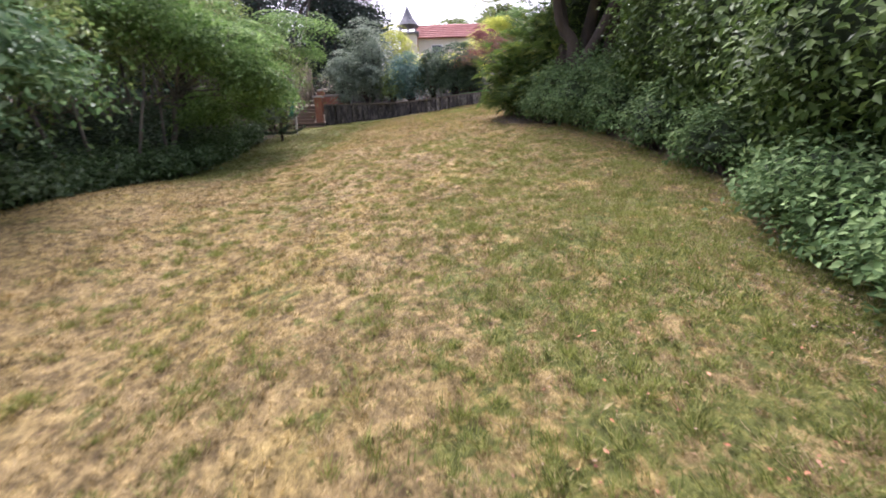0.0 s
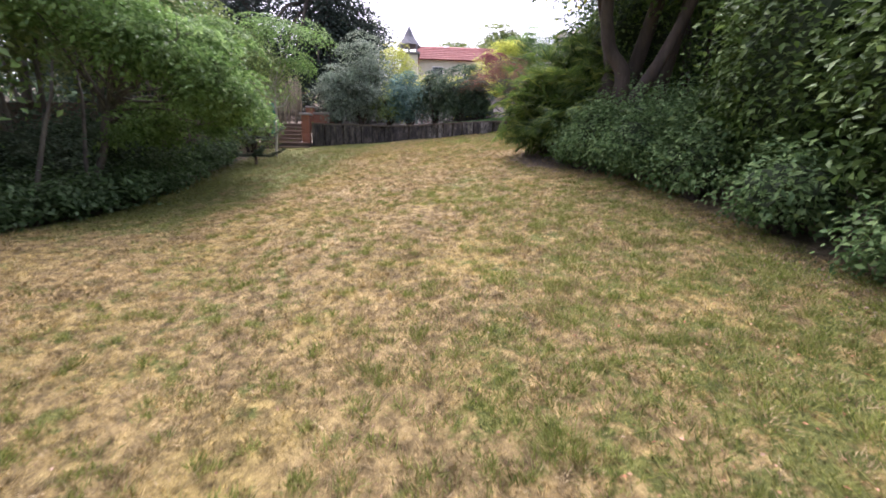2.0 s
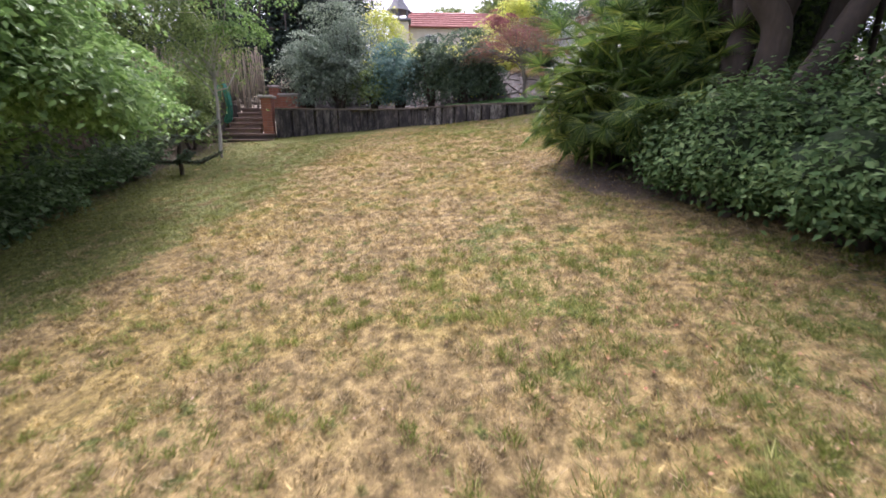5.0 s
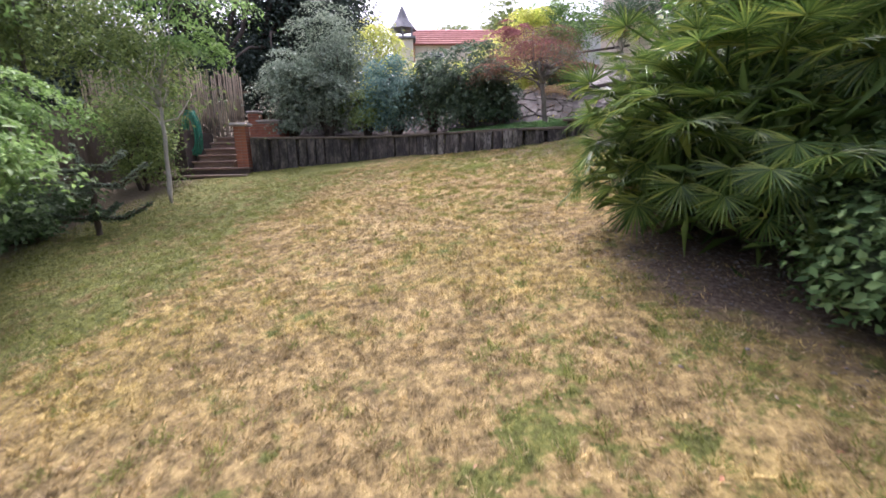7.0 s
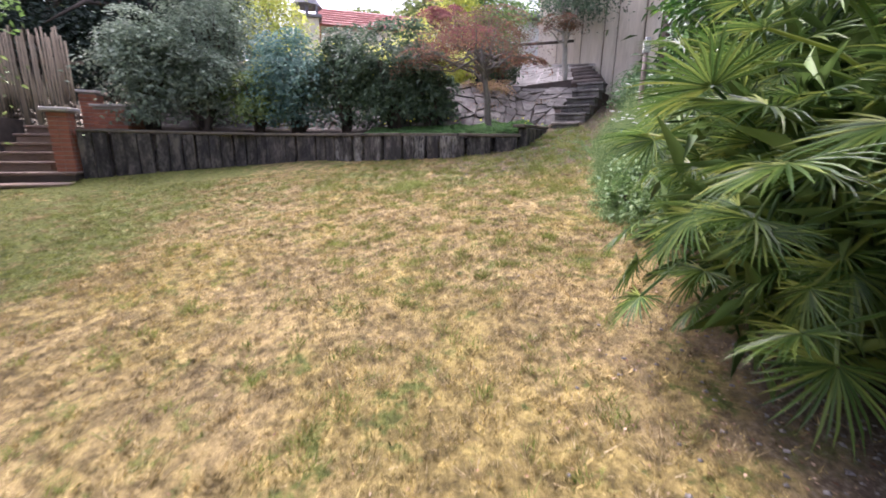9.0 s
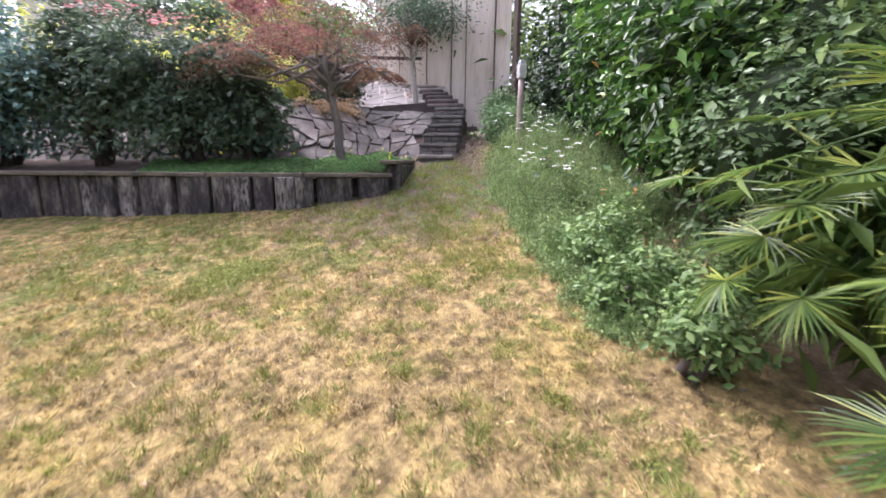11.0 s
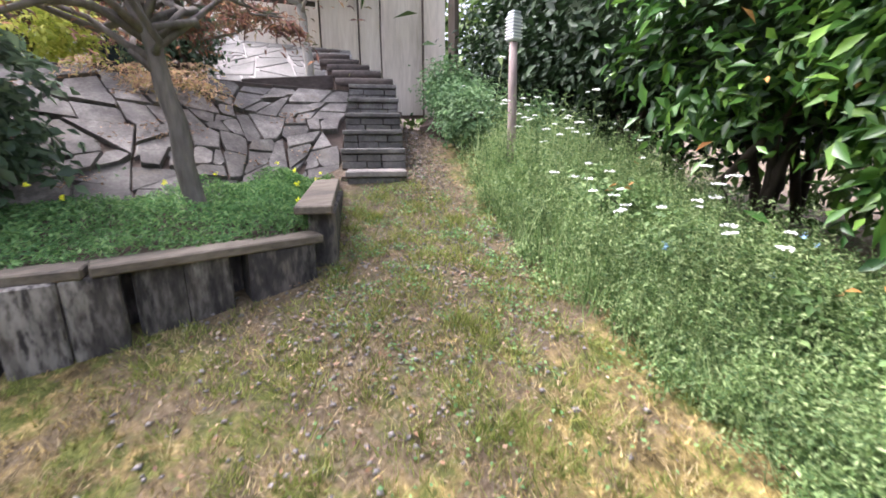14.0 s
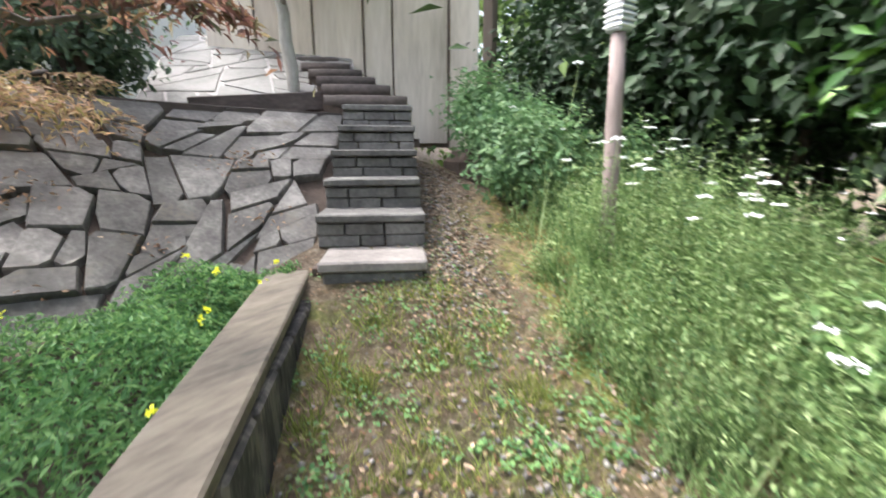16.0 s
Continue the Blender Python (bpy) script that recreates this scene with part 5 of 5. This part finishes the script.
# ---- beyond the terrace ----
tree("dark_conifer", (-4.6, 26.0, 4.4), (-4.6, 26.0, 11.0), 0.3, [((-4.8, 26, 7.2), (2.6, 2.2, 1.7), 12000, 0.16, L_DARKGREEN), ((-4.3, 26, 9.6), (2.6, 2.2, 1.8), 12000, 0.16, L_DARKGREEN), ((-3.2, 26, 8.6), (1.7, 1.7, 1.1), 5000, 0.16, L_DARKGREEN), ((-5.6, 24, 5.9), (2.0, 1.6, 1.1), 6000, 0.13, L_DARKGREEN), ((-7.0, 22.8, 5.0), (1.9, 1.0, 1.3), 7000, 0.13, L_DARKGREEN)], "huge dark conifer behind the terrace", "tree", rng, M_DARKBARK)
tree("dark_conifer", (-12.5, 23.5, gz(-12.5, 23.5)), (-12.5, 23.5, 10.0), 0.3, [((-12.3, 23.5, 6.0), (2.8, 2.2, 2.1), 10000, 0.16, L_DARKGREEN), ((-12.4, 23.5, 9.2), (2.8, 2.2, 2.2), 10000, 0.16, L_DARKGREEN), ((-9.8, 23.0, 5.2), (1.6, 1.4, 1.3), 5000, 0.14, L_DARKGREEN)], "huge dark conifer behind the terrace", "tree", rng, M_DARKBARK)
tree("dark_conifer", (-8.5, 25.0, 4.0), (-8.5, 25.0, 11.0), 0.3, [((-8.3, 25, 6.6), (2.6, 2.2, 1.9), 10000, 0.16, L_DARKGREEN), ((-8.4, 25, 9.6), (2.8, 2.2, 2.0), 10000, 0.16, L_DARKGREEN)], "huge dark conifer behind the terrace", "tree", rng, M_DARKBARK)
tree("yellow_green_tree", (-1.1, 24.0, 4.5), (-1.1, 24.0, 6.4), 0.08, [((-1.0, 24.0, 6.3), (.75, .7, 1.5), 6500, 0.1, L_YELLOWGREEN)], "airy yellow-green young tree against the sky", "tree", rng, M_BARK)
for x, y, z, c, mat, nm, lb in [(4.9, 26, 7.0, (2.2, 1.6, 1.3), L_YELLOWGREEN, "yellow_hedge", "bright yellow-green hedge below the red roof"), (1.6, 27, 6.2, (2.6, 1.0, .8), L_YELLOWGREEN, "yellow_hedge", "bright yellow-green hedge below the red roof"), (-2.9, 33, 9.5, (1.6, 1.6, 2.0), L_MUTED, "far_tree", "hazy green tree beside the small tower")]:
    tree(nm, (x, y, gz(x, y)), (x, y, z), 0.1, [((x, y, z), c, 5500, 0.13, mat)], lb, "tree", rng, M_BARK, 4)
for x, y, r in [(-18, 30, 4), (-14, 22, 4), (-14, 12, 4), (-14, 3, 4), (-12, -6, 4), (-4, -9, 4), (4, -8, 4), (10, -4, 4), (11, 4, 4), (12, 11, 4), (13, 18, 4), (14, 25, 4), (17, 33, 4)]:
    z = gz(x, y)
    tree("boundary_tree", (x, y, z), (x, y, z + 5), 0.2, [((x, y, z + 4.5), (r, r, 4), 7000, 0.28, L_SHRUB if x < 0 else L_HEDGE)], "large leafy boundary tree", "tree", rng, M_DARKBARK, 4)
for x, y, z, r in [(-9, 56, 14, 4), (14, 52, 13.5, 4), (9.5, 50, 14.5, 3), (5, 62, 16, 4), (21, 48, 13, 5), (-18, 54, 14, 5)]:
    tree("distant_tree", (x, y, gz(x, y)), (x, y, z), 0.25, [((x, y, z), (r, r, r * .7), 4500, 0.4, L_MUTED)], "pale distant tree against the bright sky", "tree", rng, M_BARK, 4)

# white house end beside the tall fence
wh = thing("white_house", (0, 0, 0), "white rendered house end glimpsed above the terrace", "house")
part("wall", boxed((4.6, 25.4, 4.2), (10.5, 29.5, 7.8), 0.02), M_WHITE, wh)
part("roof", boxed((4.4, 25.1, 7.8), (10.7, 29.8, 7.95), 0.02), M_SLATE, wh)
for x in (6.0, 8.4):
    w0 = part("window", boxed((x - .5, 25.36, 5.0), (x + .5, 25.42, 6.1), 0.01), M_WHITE, wh)
    part("pane", boxed((x - .43, 25.345, 5.07), (x + .43, 25.358, 6.03)), M_PANE, w0)

# cupola house far behind
ch = thing("cupola_house", (0, 0, 0), "cream house with a long red tiled roof far up the slope", "house")
part("wall", boxed((0.4, 44.5, 8.0), (14.5, 50, 12.0), 0.02), M_CREAM, ch)
bm = bmesh.new()
v = [bm.verts.new(p) for p in ((0.2, 44.1, 11.75), (14.8, 44.1, 11.75), (14.8, 47.3, 13.7), (0.2, 47.3, 13.7), (0.2, 50.5, 11.75), (14.8, 50.5, 11.75))]
for q in ((0, 1, 2, 3), (3, 2, 5, 4), (0, 3, 4), (1, 5, 2), (0, 4, 5, 1)):
    bm.faces.new([v[e] for e in q])
rf = part("roof", bm, M_TILE, ch)
for row in range(7):
    yy, zz = 44.1 + row * 0.45, 11.78 + row * 0.275
    part("tile_course", boxed((0.2, yy, zz), (14.8, yy + 0.4, zz + 0.06), 0.01, None), M_TILE, rf)
for x in (2.2, 5.2, 8.2, 11.2):
    w0 = part("window", boxed((x - .55, 44.44, 9.8), (x + .55, 44.52, 11.2), 0.02), M_WHITE, ch)
    part("pane", boxed((x - .47, 44.42, 9.88), (x + .47, 44.435, 11.12)), M_PANE, w0)
cu = thing("cupola_tower", (-0.5, 44.0, 8.0), "small open bell tower with a pointed dark roof", "tower")
part("base", boxed((-.8, -.8, 0), (.8, .8, 3.9), 0.03), M_CREAM, cu)
part("cornice", boxed((-1.0, -1.0, 3.9), (1.0, 1.0, 4.1), 0.03), M_SLATE, cu)
for a in (-.7, 0, .7):
    for c in (-.7, .7):
        part("column", boxed((a - .08, c - .08, 4.1), (a + .08, c + .08, 4.75), 0.01), M_SLATE, cu)
bm = bmesh.new()
bmesh.ops.create_cone(bm, cap_ends=True, segments=8, radius1=1.1, radius2=0.42, depth=0.9, matrix=Matrix.Translation((0, 0, 5.2)))
part("roof_skirt", bm, M_SLATE, cu)
bm = bmesh.new()
bmesh.ops.create_cone(bm, cap_ends=True, segments=8, radius1=0.5, radius2=0.03, depth=1.0, matrix=Matrix.Translation((0, 0, 6.05)))
part("spire", bm, M_SLATE, cu)

# ---- grass blades and litter ----
def blades(n, x0, x1, y0, y1, hmin, hmax, r):
    x, y = r.uniform(x0, x1, n), r.uniform(y0, y1, n)
    cl = noise_field(x, y)
    keep = (x < np.interp(y, [0, 4, 8, 9.5, 11.5, 13, 14.6, 16.5, 18.5], [3.0, 3.2, 3.2, 2.7, 2.3, 3.0, 3.6, 5.2, 6.0])) & (x > np.interp(y, [0, 5, 9, 20], [-6.6, -5.9, -4.8, -5.4]))
    wally = np.interp(x, [-4, -2.5, -1.2, .2, 1.3, 2.2, 3.45, 4.4, 5], [19.0, 19.2, 19.4, 18.75, 17.7, 17.05, 16.6, 17.4, 17.0])
    keep &= y < wally - 0.03
    dd = np.hypot(x - 2.65, (y - 10.6) * .75)
    keep &= (dd > 0.85) | (r.random(n) < 0.12)
    d2 = np.hypot(x - 4.85 - .8 * (y - 17.1), (y - 17.1) * .6)
    keep &= (d2 > 0.8) | (r.random(n) < 0.15)
    d3 = np.hypot(x - 3.5, y - 16.3)
    keep &= (d3 > 1.2) | (r.random(n) < 0.1 + 0.4 * (np.sin(x * 7.1 + 1.3 * np.sin(y * 5)) * np.sin(y * 6.3) > 0.1))
    keep &= r.random(n) < 0.35 + 0.65 * cl
    x, y, cl = x[keep], y[keep], cl[keep]
    m = len(x)
    z = height(x, y)
    h = r.uniform(hmin, hmax, m) * (0.3 + 1.0 * cl)
    ang = r.uniform(0, 2 * np.pi, m)
    w = 0.0025 + 0.003 * r.random(m)
    bend = r.normal(0, 1, (m, 2)) * h[:, None] * 0.6
    a = np.stack([x - np.cos(ang) * w, y - np.sin(ang) * w, z - 0.004], 1)
    b = np.stack([x + np.cos(ang) * w, y + np.sin(ang) * w, z - 0.004], 1)
    c = np.stack([x + bend[:, 0], y + bend[:, 1], z + h * 0.8], 1)
    return np.stack([a, b, c], 1).reshape(-1, 3), np.arange(3 * m).reshape(-1, 3)


def noise_field(x, y):
    """Tufts: a cheap sum of waves, 0 to 1."""
    x, y = x + 0.35 * np.sin(y * 1.9 + np.sin(x * 1.3)) + 0.2 * np.sin(x * 2.3 + y), y + 0.3 * np.sin(x * 1.7 + 2) + 0.15 * np.sin(y * 2.9)
    v = np.sin(x * 13 + 2.1 * np.sin(y * 7.3)) * np.sin(y * 15 + 1.7 * np.sin(x * 9.1 + 1)) + 0.7 * np.sin(x * 31 + y * 17) * np.sin(y * 29 - x * 13)
    return np.clip(0.5 + 0.4 * v, 0, 1)


lawn = thing("grass", (0, 0, 0), "short dry straw-coloured grass with green tufts", "grass", kind="stuff")
r2 = np.random.default_rng(8)
part("blades", blades(230000, -3.2, 3.4, -0.2, 9.5, .016, .042, r2), M_BLADE, lawn, kind="stuff")
part("blades", blades(270000, -2.6, 5.2, 9.5, 18.0, .016, .042, r2), M_BLADE, lawn, kind="stuff")
part("blades", blades(90000, -6.5, -2.6, 2.0, 19.0, .02, .06, r2), M_BLADE, lawn, kind="stuff")

litter = thing("fallen_leaves", (0, 0, 0), "scattered pale and brown fallen leaves on the grass and soil", "litter", kind="stuff")
n = 1500
x, y = r2.uniform(-3.5, 3.2, n), r2.uniform(0.5, 16.5, n)
n2 = 900
x = np.concatenate([x, r2.normal(2.3, .5, n2), r2.normal(4.25, .4, 220)])
y = np.concatenate([y, r2.normal(10.7, .8, n2), r2.normal(16.6, .5, 220)])
part("leaf_litter", leaves(np.column_stack([x, y, height(x, y) + 0.012 + r2.random(len(x)) * .012]), 0.02, r2, 0.6, 3.0), M_DRYLEAF, litter, kind="stuff")

def tufts(n, x0, x1, y0, y1, per, h0, h1, rad, r):
    """Clumps of upright blades."""
    cx, cy = r.uniform(x0, x1, n), r.uniform(y0, y1, n)
    ok = (cx < np.interp(cy, [0, 4, 8, 9.5, 11.5, 13, 14.6, 16.5, 18.5], [3.1, 3.3, 3.2, 2.4, 1.5, 2.7, 3.4, 4.7, 5.6])) & (cx > np.interp(cy, [0, 5, 9, 20], [-6.6, -5.9, -4.8, -5.4]))
    ok &= cy < np.interp(cx, [-4, -2.5, -1.2, .2, 1.3, 2.2, 3.45, 4.4, 5], [19.0, 19.2, 19.4, 18.75, 17.7, 17.05, 16.6, 17.3, 17.0]) - .05
    cx, cy = np.repeat(cx[ok], per), np.repeat(cy[ok], per)
    m = len(cx)
    dx, dy = r.normal(0, rad, m), r.normal(0, rad, m)
    x, y = cx + dx, cy + dy
    h = r.uniform(h0, h1, m)
    z = height(x, y) - 0.004
    ang, w = r.uniform(0, 6.28, m), r.uniform(.002, .0042, m)
    a = np.stack([x - np.cos(ang) * w, y - np.sin(ang) * w, z], 1)
    b = np.stack([x + np.cos(ang) * w, y + np.sin(ang) * w, z], 1)
    c = np.stack([x + dx * .5 + r.normal(0, .5, m) * h, y + dy * .5 + r.normal(0, .5, m) * h, z + h], 1)
    return np.stack([a, b, c], 1).reshape(-1, 3), np.arange(3 * m).reshape(-1, 3)


L_TUFT = leaf_mat("tuft_grass", (0.065, 0.085, 0.018), (0.11, 0.14, 0.028), (0.175, 0.2, 0.045), (0.25, 0.24, 0.09), rough=0.7)
L_STRAW = leaf_mat("straw_grass", (0.16, 0.12, 0.06), (0.27, 0.21, 0.11), (0.36, 0.29, 0.16), rough=0.8, through=0.15)
part("green_tuft", tufts(1500, -3.2, 3.4, 0.0, 17.5, 42, .02, .06, .03, r2), L_TUFT, lawn, kind="stuff")
part("green_tuft", tufts(420, 2.4, 5.2, 14.3, 17.4, 42, .02, .06, .035, r2), L_TUFT, lawn, kind="stuff")
part("green_tuft", tufts(500, -.5, 3.2, 0.0, 5.5, 42, .02, .065, .04, r2), L_TUFT, lawn, kind="stuff")
part("green_tuft", tufts(420, .4, 3.3, 0.0, 8.5, 46, .025, .075, .045, r2), L_TUFT, lawn, kind="stuff")
part("green_tuft", tufts(260, 3.0, 5.2, 15.0, 17.3, 46, .03, .075, .04, r2), L_TUFT, lawn, kind="stuff")
part("green_tuft", tufts(750, -2.6, 3.3, 0.2, 9.0, 60, .02, .06, .022, r2), L_TUFT, lawn, kind="stuff")
part("green_tuft", tufts(260, .2, 3.2, 12.5, 16.5, 60, .02, .05, .03, r2), L_TUFT, lawn, kind="stuff")
part("straw_tuft", tufts(3800, -3.6, 3.6, 0.0, 17.5, 38, .015, .045, .035, r2), L_STRAW, lawn, kind="stuff")
n = 13000
x, y = r2.normal(4.1, .6, n), r2.normal(16.3, .75, n)
ok = (noise_field(x * .5, y * .5) > .5) & (y < 16.6 + (x - 3.45) * 0.95)
x, y = x[ok], y[ok]
part("clover", leaves(np.column_stack([x, y, height(x, y) + .01 + r2.random(len(x)) * .02]), 0.019, r2, 0.75, 1.5), L_FEATHER, lawn, kind="stuff")
n = 700
x, y = r2.uniform(3.6, 5.4, n), r2.uniform(12.6, 15.2, n)
ok = x - 0.8 * (y - 13.2) > 3.6
x, y = x[ok], y[ok]
part("leaf_litter", leaves(np.column_stack([x, y, height(x, y) + 0.02 + r2.random(len(x)) * .03]), 0.06, r2, 0.5, 2.0), M_RUSTLEAF, litter, kind="stuff")
n = 1300
x, y = np.concatenate([r2.normal(4.85, .3, 600), r2.normal(3.6, .6, 700)]), np.concatenate([r2.normal(17.0, .45, 600), r2.normal(16.2, .4, 700)])
part("leaf_litter", leaves(np.column_stack([x, y, height(x, y) + 0.012 + r2.random(n) * .015]), 0.022, r2, 0.6, 2.5), M_DRYLEAF, litter, kind="stuff")
n = 1500
x, y = np.concatenate([r2.uniform(.5, 3.2, 900), r2.normal(3.05, .25, 600)]), r2.uniform(0.3, 9.0, n)
part("leaf_litter", leaves(np.column_stack([x, y, height(x, y) + 0.01 + r2.random(n) * .015]), 0.024, r2, 0.6, 2.5), M_RUSTLEAF, litter, kind="stuff")
w0 = r2.random(1900)
x, y = 4.7 + 1.6 * w0 + r2.normal(0, .18, 1900), 16.75 + 1.4 * w0 + r2.normal(0, .18, 1900)
part("leaf_litter", leaves(np.column_stack([x, y, height(x, y) + 0.012 + r2.random(1900) * .02]), 0.027, r2, 0.55, 2.0), M_PALELITTER, litter, kind="stuff")
x, y = r2.normal(3.7, .75, 1500), r2.normal(16.1, .5, 1500)
part("leaf_litter", leaves(np.column_stack([x, y, height(x, y) + 0.012 + r2.random(1500) * .015]), 0.024, r2, 0.6, 2.0), M_PALELITTER, litter, kind="stuff")
for x, y in [(4.9, 15.35), (5.0, 15.25), (5.6, 15.3), (4.2, 14.2), (4.4, 14.0)]:
    part("large_leaf", leaves(np.array([[x, y, gz(x, y) + .4], [x + .05, y + .03, gz(x, y) + .36]]), 0.06, r2, 0.5, .5), M_ORANGELEAF, litter, "single withered orange leaf", kind="stuff")
x, y = r2.normal(1.35, .17, 2600), r2.normal(15.65, .15, 2600)
part("clover", leaves(np.column_stack([x, y, height(x, y) + .012 + r2.random(2600) * .035]), 0.018, r2, 0.5, 1.0), L_TUFT, lawn, kind="stuff")
y = r2.uniform(.5, 9.3, 2600)
x = np.interp(y, [0, 1.8, 3.5, 4.9, 6.5, 8.2, 9.3], [2.1, 2.3, 2.75, 2.98, 2.98, 2.8, 2.4]) + r2.normal(0, .2, 2600)
part("leaf_litter", leaves(np.column_stack([x, y, height(x, y) + 0.012 + r2.random(2600) * .02]), 0.026, r2, 0.6, 2.0), M_PALELITTER, litter, kind="stuff")
# loose stones and crumbs on the worn path
grit = thing("path_stones", (0, 0, 0), "small loose pale stones and soil crumbs on the worn path", "gravel", kind="stuff")
n = 3000
w0 = r2.random(1200)
x = np.concatenate([r2.normal(3.7, .7, 1200), 4.75 + 1.5 * w0 + r2.normal(0, .13, 1200), r2.normal(2.6, .5, 600)])
y = np.concatenate([r2.normal(16.1, .45, 1200), 16.9 + 1.3 * w0 + r2.normal(0, .13, 1200), r2.normal(10.7, .7, 600)])
s0 = r2.uniform(.006, .02, n)
z = height(x, y)
oc = np.array(((1, 0, 0), (0, 1, 0), (-1, 0, 0), (0, -1, 0), (0, 0, .6), (0, 0, -.4)), float)
vs = oc[None] * s0[:, None, None] * r2.uniform(.6, 1.3, (n, 6, 1)) + np.stack([x, y, z + s0 * .25], 1)[:, None]
fs = np.array(((0, 1, 4), (1, 2, 4), (2, 3, 4), (3, 0, 4), (1, 0, 5), (2, 1, 5), (3, 2, 5), (0, 3, 5)))
part("grit", (vs.reshape(-1, 3), (fs[None] + 6 * np.arange(n)[:, None, None]).reshape(-1, 3)), M_GRIT, grit, kind="stuff")
